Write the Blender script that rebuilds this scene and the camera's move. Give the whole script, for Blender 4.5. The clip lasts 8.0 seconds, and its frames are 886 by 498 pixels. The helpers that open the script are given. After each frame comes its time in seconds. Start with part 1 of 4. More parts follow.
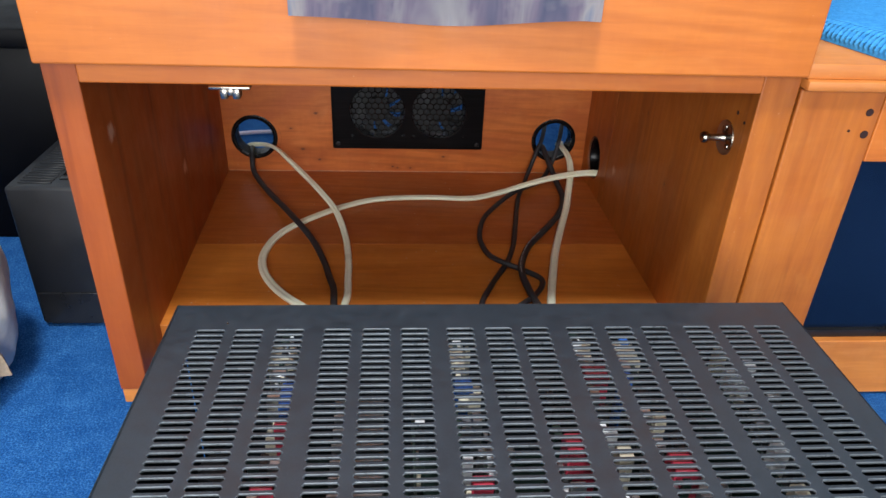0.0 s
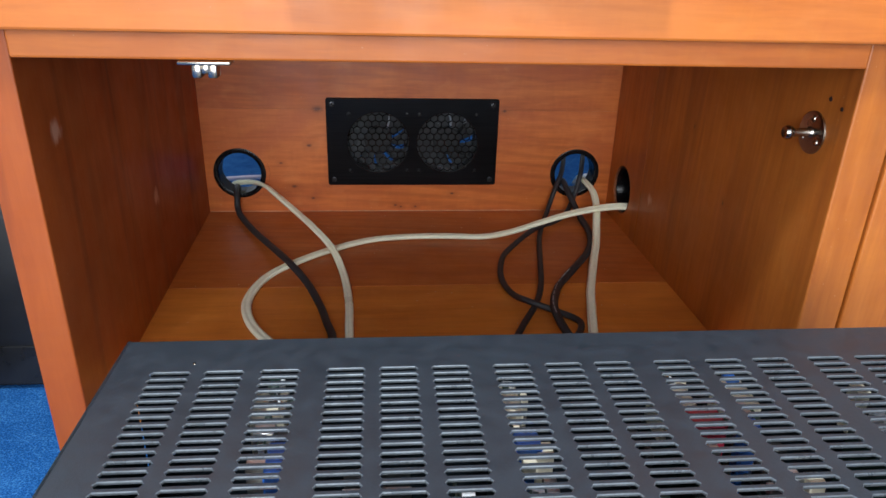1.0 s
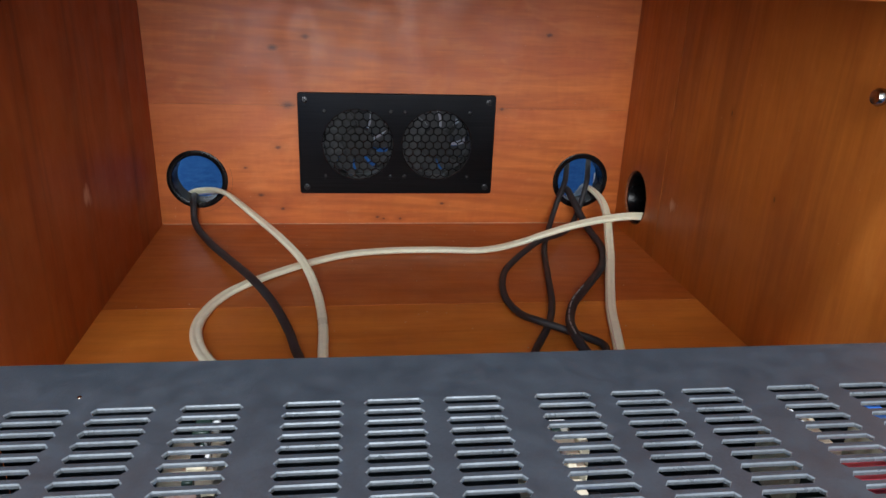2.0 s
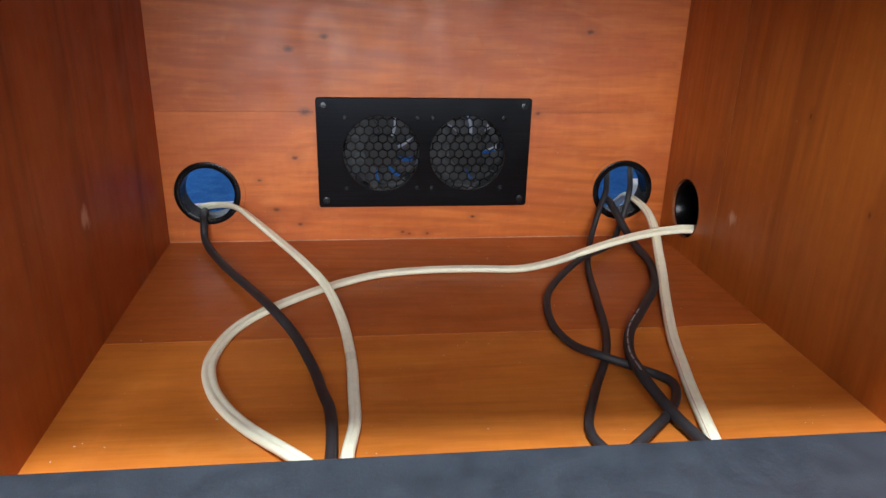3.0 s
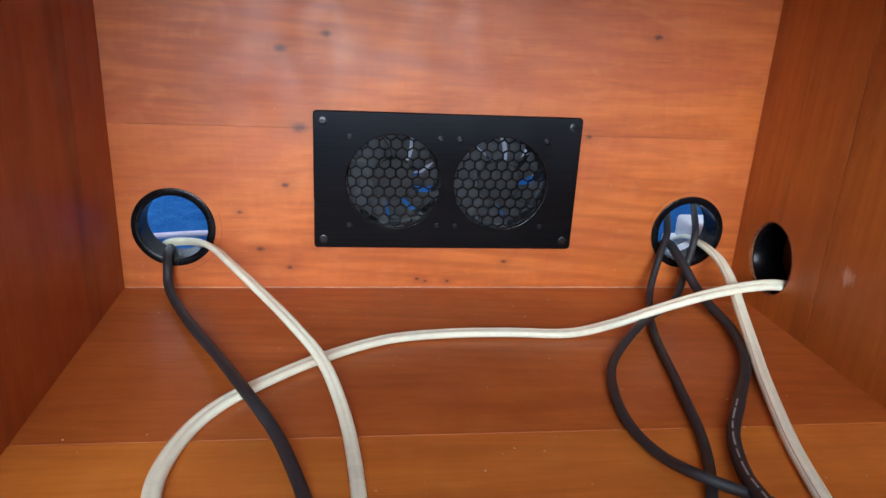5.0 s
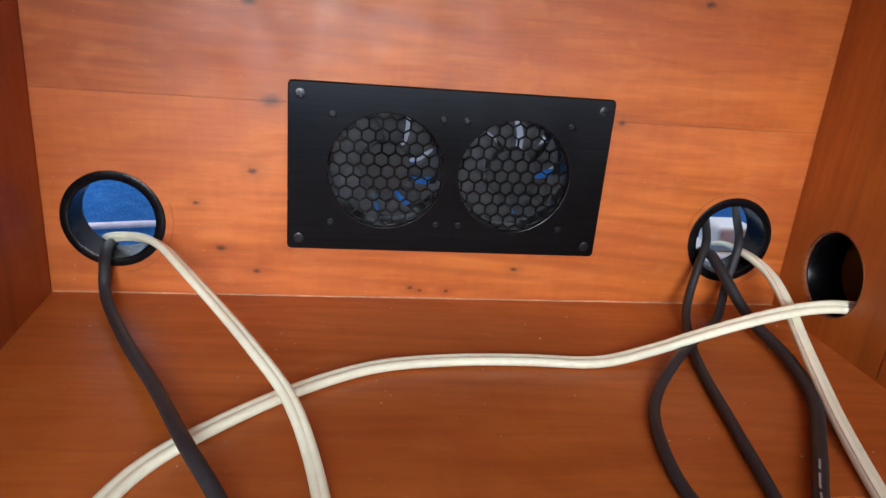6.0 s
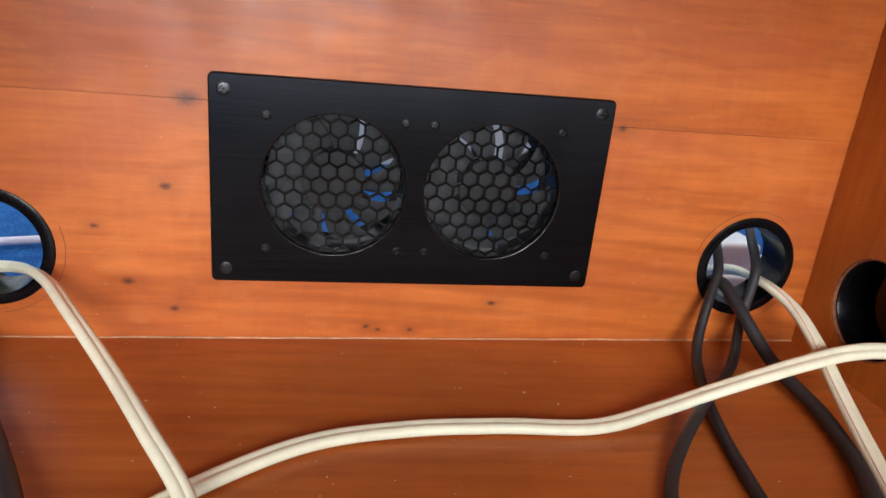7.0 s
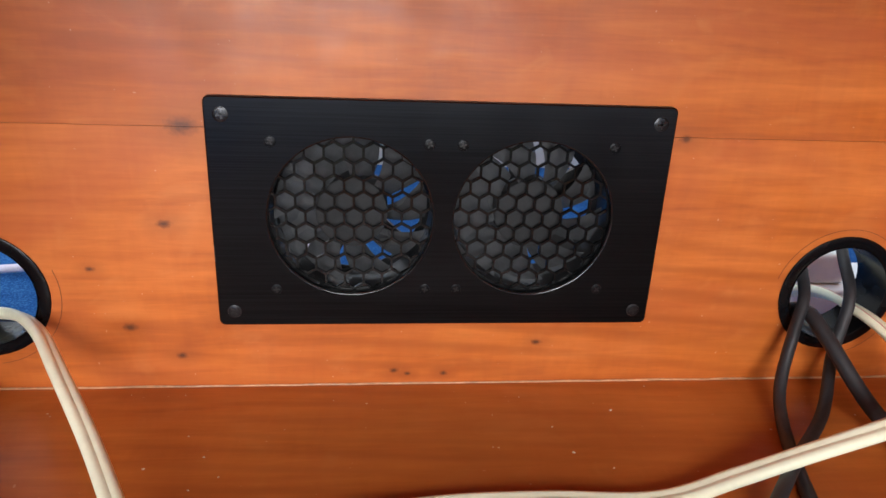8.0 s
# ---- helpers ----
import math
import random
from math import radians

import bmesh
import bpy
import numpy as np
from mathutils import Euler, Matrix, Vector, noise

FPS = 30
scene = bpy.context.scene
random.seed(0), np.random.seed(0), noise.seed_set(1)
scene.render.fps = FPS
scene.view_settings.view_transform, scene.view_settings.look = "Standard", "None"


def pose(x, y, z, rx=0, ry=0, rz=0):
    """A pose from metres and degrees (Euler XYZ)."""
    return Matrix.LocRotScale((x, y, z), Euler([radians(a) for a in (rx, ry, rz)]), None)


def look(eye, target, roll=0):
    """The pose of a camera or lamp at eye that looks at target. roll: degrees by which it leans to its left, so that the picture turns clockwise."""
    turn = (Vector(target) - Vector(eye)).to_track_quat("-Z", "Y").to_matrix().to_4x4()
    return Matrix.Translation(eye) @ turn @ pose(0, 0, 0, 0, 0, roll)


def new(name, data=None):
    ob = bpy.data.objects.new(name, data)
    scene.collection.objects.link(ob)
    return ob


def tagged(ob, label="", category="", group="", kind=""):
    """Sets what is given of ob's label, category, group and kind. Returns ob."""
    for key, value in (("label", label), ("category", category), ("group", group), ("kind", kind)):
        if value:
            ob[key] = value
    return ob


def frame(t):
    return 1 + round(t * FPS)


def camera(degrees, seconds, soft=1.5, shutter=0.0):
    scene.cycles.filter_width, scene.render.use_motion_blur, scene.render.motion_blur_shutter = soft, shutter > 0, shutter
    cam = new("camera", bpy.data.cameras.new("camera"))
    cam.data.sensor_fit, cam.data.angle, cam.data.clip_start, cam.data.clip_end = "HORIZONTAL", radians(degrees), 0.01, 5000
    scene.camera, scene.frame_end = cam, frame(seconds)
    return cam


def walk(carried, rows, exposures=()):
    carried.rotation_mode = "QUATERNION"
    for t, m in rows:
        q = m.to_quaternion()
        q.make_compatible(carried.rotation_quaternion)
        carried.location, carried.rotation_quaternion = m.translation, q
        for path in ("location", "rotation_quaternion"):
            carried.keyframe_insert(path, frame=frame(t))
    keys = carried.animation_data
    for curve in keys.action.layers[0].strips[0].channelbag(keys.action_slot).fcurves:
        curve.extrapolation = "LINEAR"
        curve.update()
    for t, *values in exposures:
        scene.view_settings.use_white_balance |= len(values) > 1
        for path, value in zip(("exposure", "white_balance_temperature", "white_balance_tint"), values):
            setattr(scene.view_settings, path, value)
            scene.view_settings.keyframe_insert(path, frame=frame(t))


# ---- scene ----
cam = camera(64.5, 8.0)
PATH = [
    (0, (-0.022, -0.959, 0.422), (0.121, 0.767, -0.576), 2.4),
    (0.5, (-0.034, -0.911, 0.379), (0.104, 0.858, -0.544), 1.9),
    (1, (-0.041, -0.867, 0.331), (0.134, 0.953, -0.481), 1.7),
    (1.5, (-0.042, -0.816, 0.285), (0.192, 1.032, -0.443), 2.4),
    (3, (-0.062, -0.7, 0.255), (0.159, 1.157, -0.454), 1.4),
    (3.5, (-0.073, -0.676, 0.259), (0.086, 1.188, -0.448), 0.4),
    (4, (-0.072, -0.644, 0.257), (0.096, 1.23, -0.422), 0.9),
    (4.5, (-0.075, -0.601, 0.245), (0.143, 1.274, -0.416), 1.8),
    (6, (-0.075, -0.457, 0.206), (0.227, 1.399, -0.476), 4.9),
    (6.5, (-0.076, -0.410, 0.200), (0.294, 1.415, -0.530), 5.1),
    (7, (-0.056, -0.370, 0.196), (0.319, 1.471, -0.492), 5.7),
    (7.5, (-0.046, -0.338, 0.181), (0.282, 1.493, -0.554), 5.2),
    (8, (-0.034, -0.318, 0.202), (0.169, 1.532, -0.530), 2.6),
]
EXPOSURES = [(0, -0.35, 6600, 10), (1.0, -0.28, 6300, 9), (1.7, -0.05, 6450, 10), (3.0, 0.40, 6400, 10), (3.5, 0.50, 6150, 9), (4.5, 0.80, 5700, 7), (6.0, 0.78, 6200, 10), (8.0, 0.80, 6700, 11)]
walk(cam, [(t, look(eye, target, roll)) for t, eye, target, roll in PATH], EXPOSURES)

# ---- world and lamps ----
world = bpy.data.worlds.new("world")
scene.world = world
world.use_nodes = True
world.node_tree.nodes["Background"].inputs[0].default_value = (0.75, 0.85, 1.0, 1)
world.node_tree.nodes["Background"].inputs[1].default_value = 0.02


def room_lamp(name, x, y, z, size, power):
    data = bpy.data.lights.new(name, "AREA")
    data.shape, data.size, data.energy, data.color = "DISK", size, power, (0.92, 0.97, 1.0)
    ob = new(name, data)
    ob.matrix_world = pose(x, y, z)
    return ob


room_lamp("ceiling_lamp_light", -0.15, -1.22, 2.30, 0.30, 62)
# added fill behind the camera, standing in for a torch carried with it
front_fill = bpy.data.lights.new("added_front_fill", "AREA")
front_fill.shape, front_fill.size, front_fill.size_y, front_fill.energy, front_fill.color = "RECTANGLE", 1.3, 1.55, 92, (0.95, 0.98, 1.0)
new("added_front_fill", front_fill).matrix_world = look((-0.20, -2.66, 0.81), (-0.20, 0.0, 0.81))

# ---- materials ----


class Nodes:
    """A small builder for node materials."""

    def __init__(self, name, rough=0.5, metal=0.0, spec=0.5):
        self.mat = bpy.data.materials.new(name)
        self.mat.use_nodes = True
        self.tree = self.mat.node_tree
        self.bsdf = self.tree.nodes["Principled BSDF"]
        self.bsdf.inputs["Roughness"].default_value = rough
        self.bsdf.inputs["Metallic"].default_value = metal
        self.bsdf.inputs["Specular IOR Level"].default_value = spec
        self.coord = self.add("ShaderNodeTexCoord").outputs["Object"]

    def add(self, kind, **settings):
        node = self.tree.nodes.new(kind)
        for key, value in settings.items():
            if key == "operation":
                node.operation = value
            elif key == "data_type":
                node.data_type = value
            elif key == "blend_type":
                node.blend_type = value
            elif key == "feature":
                node.feature = value
        return node

    def link(self, a, b):
        self.tree.links.new(a, b)

    def stretched(self, scale, shift=True, turn=(0, 0, 0)):
        m = self.add("ShaderNodeMapping")
        m.inputs["Scale"].default_value = scale
        m.inputs["Rotation"].default_value = turn
        self.link(self.coord, m.inputs["Vector"])
        if shift:
            info = self.add("ShaderNodeObjectInfo").outputs["Random"]
            mul = self.add("ShaderNodeMath", operation="MULTIPLY")
            mul.inputs[1].default_value = 37.0
            self.link(info, mul.inputs[0])
            self.link(mul.outputs[0], m.inputs["Location"])
        return m.outputs[0]

    def noise(self, vector, scale, detail=4.0, rough=0.55, warp=0.0):
        n = self.add("ShaderNodeTexNoise")
        n.inputs["Scale"].default_value = scale
        n.inputs["Detail"].default_value = detail
        n.inputs["Roughness"].default_value = rough
        n.inputs["Distortion"].default_value = warp
        self.link(vector, n.inputs["Vector"])
        return n.outputs["Fac"]

    def ramp(self, fac, stops):
        r = self.add("ShaderNodeValToRGB")
        while len(r.color_ramp.elements) < len(stops):
            r.color_ramp.elements.new(0.5)
        for e, (at, col) in zip(r.color_ramp.elements, stops):
            e.position, e.color = at, (*col, 1)
        self.link(fac, r.inputs[0])
        return r.outputs[0]

    def mix(self, fac, a, b, blend="MIX"):
        m = self.add("ShaderNodeMix", data_type="RGBA", blend_type=blend)
        for value, socket in ((fac, m.inputs[0]), (a, m.inputs[6]), (b, m.inputs[7])):
            if isinstance(value, (int, float)):
                socket.default_value = value
            elif isinstance(value, tuple):
                socket.default_value = (*value, 1)
            else:
                self.link(value, socket)
        return m.outputs[2]

    def span(self, fac, lo, hi, a=0.0, b=1.0):
        m = self.add("ShaderNodeMapRange")
        for i, v in enumerate((lo, hi, a, b)):
            m.inputs[i + 1].default_value = v
        self.link(fac, m.inputs[0])
        return m.outputs[0]

    def color(self, value):
        if isinstance(value, tuple):
            self.bsdf.inputs["Base Color"].default_value = (*value, 1)
        else:
            self.link(value, self.bsdf.inputs["Base Color"])

    def bump(self, height, strength=0.3, distance=0.001):
        b = self.add("ShaderNodeBump")
        b.inputs["Strength"].default_value = strength
        b.inputs["Distance"].default_value = distance
        self.link(height, b.inputs["Height"])
        self.link(b.outputs[0], self.bsdf.inputs["Normal"])

    def rough(self, value):
        self.link(value, self.bsdf.inputs["Roughness"])


WOOD_DARK, WOOD_MID, WOOD_LIGHT = (0.33, 0.076, 0.010), (0.48, 0.125, 0.018), (0.62, 0.185, 0.033)


def wood(name, grain, tone=1.0, knots=(), scuffs=(), tint=(1.0, 1.0, 1.0), figure=1.0, bands=0.0):
    """Varnished orange-stained softwood; grain: 0, 1 or 2 for the axis along which it runs; bands: how strong the broad dark streaks are."""
    n = Nodes(name, 0.34, 0.0, 0.5)

    def along(across, length):
        v = [across] * 3
        v[grain] = length
        return n.stretched(v)

    fine = n.noise(along(260.0, 22.0), 1.0, 4, 0.6, 0.5)
    broad = n.noise(along(24.0, 3.2), 1.0, 5, 0.55, 1.2)
    streak = n.noise(along(75.0, 7.0), 1.0, 4, 0.6, 1.0)
    # curly figure that runs across the grain
    curl = n.noise(along(20.0, 85.0), 1.0, 4, 0.6, 1.4)
    cloud = n.noise(along(13.0, 9.0), 1.0, 3, 0.55, 0.8)
    fac = n.mix(0.30, n.mix(0.22, n.mix(0.34, broad, cloud), streak), n.mix(0.28, fine, curl))
    dark, mid, light = ([tuple(v * tone for v in col) for col in (WOOD_DARK, WOOD_MID, WOOD_LIGHT)])
    col = n.ramp(n.span(fac, 0.5 - 0.11 / figure, 0.5 + 0.11 / figure), ((0.0, dark), (0.45, mid), (1.0, light)))
    red = n.span(n.noise(along(9.0, 4.5), 1.0, 4, 0.6, 1.5), 0.45, 0.68, 0, 0.55 * figure)
    col = n.mix(red, col, tuple(v * tone for v in (0.40, 0.084, 0.020)))
    pale = n.span(n.noise(along(40.0, 26.0), 1.0, 3, 0.5, 0.8), 0.58, 0.76, 0, 0.30 * figure)
    col = n.mix(pale, col, tuple(min(1, v * tone) for v in (0.66, 0.25, 0.07)))
    # growth rings cut lengthwise: soft dark lines, close in some places and wide apart in others
    rings = n.add("ShaderNodeTexWave")
    rings.wave_type, rings.bands_direction = "BANDS", "DIAGONAL"
    for key, value in (("Scale", 46.0), ("Distortion", 7.0), ("Detail", 3.0), ("Detail Scale", 0.35), ("Detail Roughness", 0.6)):
        rings.inputs[key].default_value = value
    n.link(along(1.0, 0.10), rings.inputs["Vector"])
    thin = n.span(rings.outputs["Fac"], 0.45, 1.0, 0, 1)
    where = n.span(n.noise(along(12.0, 3.0), 1.0, 2), 0.40, 0.66, 0.0, 0.60 * figure)
    both = n.add("ShaderNodeMath", operation="MULTIPLY")
    n.link(thin, both.inputs[0])
    n.link(where, both.inputs[1])
    col = n.mix(both.outputs[0], col, dark)
    if bands:
        wide = n.span(n.noise(along(21.0, 1.6), 1.0, 4, 0.6, 0.9), 0.50, 0.66, 0, bands)
        col = n.mix(wide, col, tuple(v * tone for v in (0.17, 0.034, 0.007)))
    info = n.add("ShaderNodeObjectInfo").outputs["Random"]
    col = n.mix(1.0, col, n.ramp(info, ((0.0, (0.95, 0.90, 0.82)), (0.5, (1.0, 1.0, 1.0)), (1.0, (1.04, 1.05, 1.15)))), "MULTIPLY")
    for x, y, z, size in knots:
        d = n.add("ShaderNodeVectorMath", operation="SUBTRACT")
        n.link(n.coord, d.inputs[0])
        d.inputs[1].default_value = (x, y, z)
        m = n.add("ShaderNodeVectorMath", operation="MULTIPLY")
        n.link(d.outputs[0], m.inputs[0])
        squash = [1.0, 1.0, 1.0]
        squash[grain] = 0.6
        m.inputs[1].default_value = squash
        ln = n.add("ShaderNodeVectorMath", operation="LENGTH")
        n.link(m.outputs[0], ln.inputs[0])
        wob = n.add("ShaderNodeMath", operation="MULTIPLY_ADD")
        n.link(n.noise(n.coord, 420, 2), wob.inputs[0])
        wob.inputs[1].default_value = size * 0.9
        n.link(ln.outputs["Value"], wob.inputs[2])
        hole = n.span(wob.outputs[0], size * 0.7, size * 1.6, 1, 0)
        halo = n.span(wob.outputs[0], size, size * 4.5, 0.42, 0)
        col = n.mix(halo, col, tuple(v * 0.7 for v in dark))
        col = n.mix(n.span(hole, 0, 1, 0, 0.88), col, (0.075, 0.020, 0.008))
    col = n.mix(1.0, col, tint, "MULTIPLY")
    for x, y, z, size in scuffs:
        d = n.add("ShaderNodeVectorMath", operation="DISTANCE")
        n.link(n.coord, d.inputs[0])
        d.inputs[1].default_value = (x, y, z)
        wob = n.add("ShaderNodeMath", operation="MULTIPLY_ADD")
        n.link(n.noise(n.stretched((1, 1, 0.4), False), 160, 3), wob.inputs[0])
        wob.inputs[1].default_value = size * 2.2
        n.link(d.outputs["Value"], wob.inputs[2])
        col = n.mix(n.span(wob.outputs[0], size * 1.5, size * 2.2, 0.7, 0), col, (0.72, 0.44, 0.30))
    # patchy stain, rubbed spots, dust
    col = n.mix(n.span(n.noise(n.coord, 9, 3), 0.5, 0.75, 0, 0.35), col, tuple(v * 0.72 for v in mid))
    specks = n.span(n.noise(n.stretched((1, 1, 1)), 420, 1, 0.3), 0.80, 0.83)
    col = n.mix(n.span(specks, 0, 1, 0, 0.3), col, (0.75, 0.50, 0.34))
    n.color(col)
    n.rough(n.span(n.noise(n.coord, 30, 4), 0.3, 0.7, 0.37, 0.55))
    n.bump(n.mix(0.4, fine, streak), 0.22, 0.0006)
    return n.mat


def plain(name, col, rough=0.5, metal=0.0, grain=60.0, vary=0.25, bump=0.15, depth=0.0004, spec=0.5):
    n = Nodes(name, rough, metal, spec)
    a = n.noise(n.coord, grain, 5, 0.65)
    b = n.noise(n.coord, grain * 0.11, 3)
    lo, hi = tuple(v * (1 - vary) for v in col), tuple(min(1, v * (1 + vary)) for v in col)
    n.color(n.ramp(n.mix(0.5, a, b), ((0.35, lo), (0.65, hi))))
    n.rough(n.span(b, 0.3, 0.7, max(0.03, rough - 0.08), min(1, rough + 0.1)))
    if bump:
        n.bump(a, bump, depth)
    return n.mat


def carpet_material():
    n = Nodes("blue_loop_carpet", 0.95, 0.0, 0.1)
    a = n.noise(n.coord, 520, 3, 0.7)
    b = n.noise(n.coord, 60, 4, 0.6)
    c = n.noise(n.coord, 5, 2)
    v = n.add("ShaderNodeTexVoronoi")
    v.inputs["Scale"].default_value = 620
    n.link(n.coord, v.inputs["Vector"])
    fac = n.mix(0.35, n.mix(0.45, a, b), v.outputs["Distance"])
    col = n.ramp(fac, ((0.25, (0.004, 0.036, 0.14)), (0.48, (0.012, 0.088, 0.29)), (0.72, (0.06, 0.22, 0.50))))
    col = n.mix(n.span(c, 0.4, 0.7, 0, 0.25), col, (0.006, 0.05, 0.2))
    n.color(col)
    n.bump(n.mix(0.5, v.outputs["Distance"], b), 0.7, 0.002)
    return n.mat


def brushed_material():
    """Black anodised aluminium, brushed along x."""
    n = Nodes("black_brushed_aluminium", 0.30, 0.90, 0.3)
    a = n.noise(n.stretched((14, 900, 1800)), 1.0, 3, 0.6)
    b = n.noise(n.coord, 24, 3)
    n.color(n.ramp(a, ((0.35, (0.0150, 0.0165, 0.0190)), (0.65, (0.0230, 0.0250, 0.0285)))))
    n.bsdf.inputs["Anisotropic"].default_value = 0.7
    n.rough(n.span(b, 0.3, 0.7, 0.30, 0.40))
    n.bump(a, 0.05, 0.0001)
    return n.mat


KNOTS = [(-0.097, 0, 0.205, 0.0028), (-0.131, 0, 0.193, 0.0034), (0.162, 0, 0.213, 0.0024), (-0.130, 0, 0.088, 0.0022),
         (-0.151, 0, 0.034, 0.0024), (0.052, 0, 0.024, 0.0018), (-0.118, 0, 0.134, 0.0045), (0.115, 0, 0.133, 0.002),
         (-0.166, 0, 0.065, 0.0014), (-0.128, 0, 0.018, 0.0018), (-0.022, 0, 0.008, 0.0016), (-0.015, 0, 0.006, 0.0012), (0.004, 0, 0.006, 0.0014)]
M_BACK = wood("varnished_wood_back", 0, 1.10, KNOTS, tint=(1.0, 0.94, 0.92))
M_WOOD_X = wood("varnished_wood_lengthwise", 0, 1.0)
M_WOOD_Z = wood("varnished_wood_upright", 2, 1.0, [(0.263, -0.30, 0.12, 0.0016), (0.263, -0.22, 0.17, 0.0014)], [(0.263, -0.14, 0.066, 0.007)], (0.98, 1.04, 0.80), 0.6, 0.4)
# redder board than the right one; its low tone also holds this side's shade
M_LEFT = wood("red_varnished_wood_upright_shaded", 2, 0.72, (), [(-0.2547, -0.212, 0.097, 0.009), (-0.251, -0.400, 0.209, 0.008)], (1.0, 0.76, 0.55), 0.5, 0.6)
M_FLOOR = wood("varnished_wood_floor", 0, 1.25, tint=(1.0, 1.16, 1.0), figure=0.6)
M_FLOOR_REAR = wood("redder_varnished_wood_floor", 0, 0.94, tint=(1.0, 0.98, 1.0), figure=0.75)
M_FRONT = wood("varnished_wood_front", 0, 1.10, tint=(1.04, 1.06, 0.85), figure=0.5)
M_PLINTH = wood("pale_varnished_wood", 0, 1.25, tint=(1.04, 1.40, 1.9), figure=0.5)
M_GLUE = plain("dried_wood_glue", (0.52, 0.26, 0.13), 0.5, 0, 120, 0.5, 0.2)
M_RAW = plain("raw_cut_wood", (0.24, 0.075, 0.028), 0.8, 0, 260, 0.7, 0.8, 0.001)
M_PENCIL = plain("pencil_line", (0.16, 0.045, 0.02), 0.7)
M_DUST = plain("pale_dust", (0.62, 0.50, 0.42), 0.9)
M_HOLE = plain("bare_drill_hole", (0.03, 0.008, 0.006), 0.9)
M_CARPET = carpet_material()
M_BRUSHED = brushed_material()
M_BLACK = plain("black_plastic", (0.012, 0.012, 0.013), 0.32, 0, 300, 0.2, 0.1)
M_GROMMET = plain("smooth_black_plastic", (0.004, 0.004, 0.005), 0.25, 0, 300, 0.2, 0.1, spec=0.22)
M_NAS = plain("charcoal_plastic_casing", (0.007, 0.0075, 0.0095), 0.45, 0, 200, 0.2, 0.15)
M_MATT = plain("dull_black_casing", (0.0022, 0.0022, 0.003), 0.45, 0, 200, 0.2, 0.15, spec=0.08)
M_HUB = plain("dull_grey_hub_plastic", (0.034, 0.035, 0.037), 0.8, 0, 200, 0.2, 0.1, spec=0.1)
M_PLATE_EDGE = plain("polished_black_edge", (0.07, 0.07, 0.075), 0.2, 0.9, 300, 0.2, 0)
M_GRILLE = plain("black_coated_steel", (0.004, 0.0042, 0.0048), 0.14, 0.0, 500, 0.2, 0.1, spec=0.35)
M_FANPL = plain("dark_grey_plastic", (0.125, 0.129, 0.138), 0.24, 0, 200, 0.2, 0.1)
M_SCREW = plain("blackened_screw_steel", (0.034, 0.035, 0.038), 0.30, 0.85, 400, 0.3, 0.2)
M_SCREW_DARK = plain("black_oxide_screw_steel", (0.009, 0.0095, 0.011), 0.35, 0.6, 400, 0.3, 0.2, spec=0.2)
M_CHROME = plain("nickel_plated_steel", (0.36, 0.32, 0.27), 0.25, 1.0, 250, 0.15, 0.1)
M_CREAM = plain("cream_vinyl", (0.92, 0.92, 0.70), 0.34, 0, 150, 0.08, 0.1)
M_CABLE = plain("black_vinyl", (0.025, 0.024, 0.027), 0.55, 0, 260, 0.3, 0.25)
M_PRINT = plain("pale_print", (0.30, 0.30, 0.31), 0.6)
M_COVER = plain("black_painted_steel", (0.023, 0.034, 0.046), 0.40, 0.1, 900, 0.18, 0.3, 0.0003)
# paler than the cover: the glint along the slot edges is in this colour
M_EDGE = plain("punched_steel_edge_with_glint", (0.16, 0.18, 0.20), 0.32, 0.4, 900, 0.2, 0.2)
M_NAVY = plain("dark_navy_glass", (0.004, 0.010, 0.028), 0.12, 0, 20, 0.2, 0)
M_WALL = plain("grey_wall_paint", (0.62, 0.66, 0.68), 0.85, 0, 90, 0.05, 0.2)
M_CEIL = plain("white_ceiling_paint", (0.82, 0.82, 0.80), 0.9, 0, 90, 0.03, 0.2)
M_WHITE = plain("white_plastic", (0.78, 0.80, 0.82), 0.35, 0, 120, 0.05, 0.1)
M_PCB = plain("dark_circuit_board", (0.012, 0.028, 0.022), 0.4, 0, 400, 0.5, 0.3)
M_ALU = plain("bare_aluminium", (0.55, 0.56, 0.58), 0.35, 1.0, 200, 0.2, 0.1)
M_BEIGE = plain("beige_connector_plastic", (0.66, 0.60, 0.46), 0.5)
M_BLUE = plain("blue_component_plastic", (0.03, 0.16, 0.62), 0.4)
M_RED = plain("red_component_plastic", (0.45, 0.03, 0.06), 0.4)
M_BAG = plain("white_cotton_cloth", (0.78, 0.77, 0.74), 0.9, 0, 200, 0.08, 0.5)
M_TRIM = plain("beige_webbing", (0.55, 0.40, 0.26), 0.9, 0, 300, 0.2, 0.5)
M_LILAC = plain("pale_lilac_vinyl", (0.66, 0.64, 0.76), 0.4)


def cloth_material(name, a, b, scale):
    n = Nodes(name, 0.95, 0.0, 0.1)
    fac = n.noise(n.coord, scale, 4, 0.7)
    n.color(n.ramp(fac, ((0.3, a), (0.7, b))))
    n.bump(n.noise(n.coord, scale * 3, 3), 0.5, 0.001)
    return n.mat


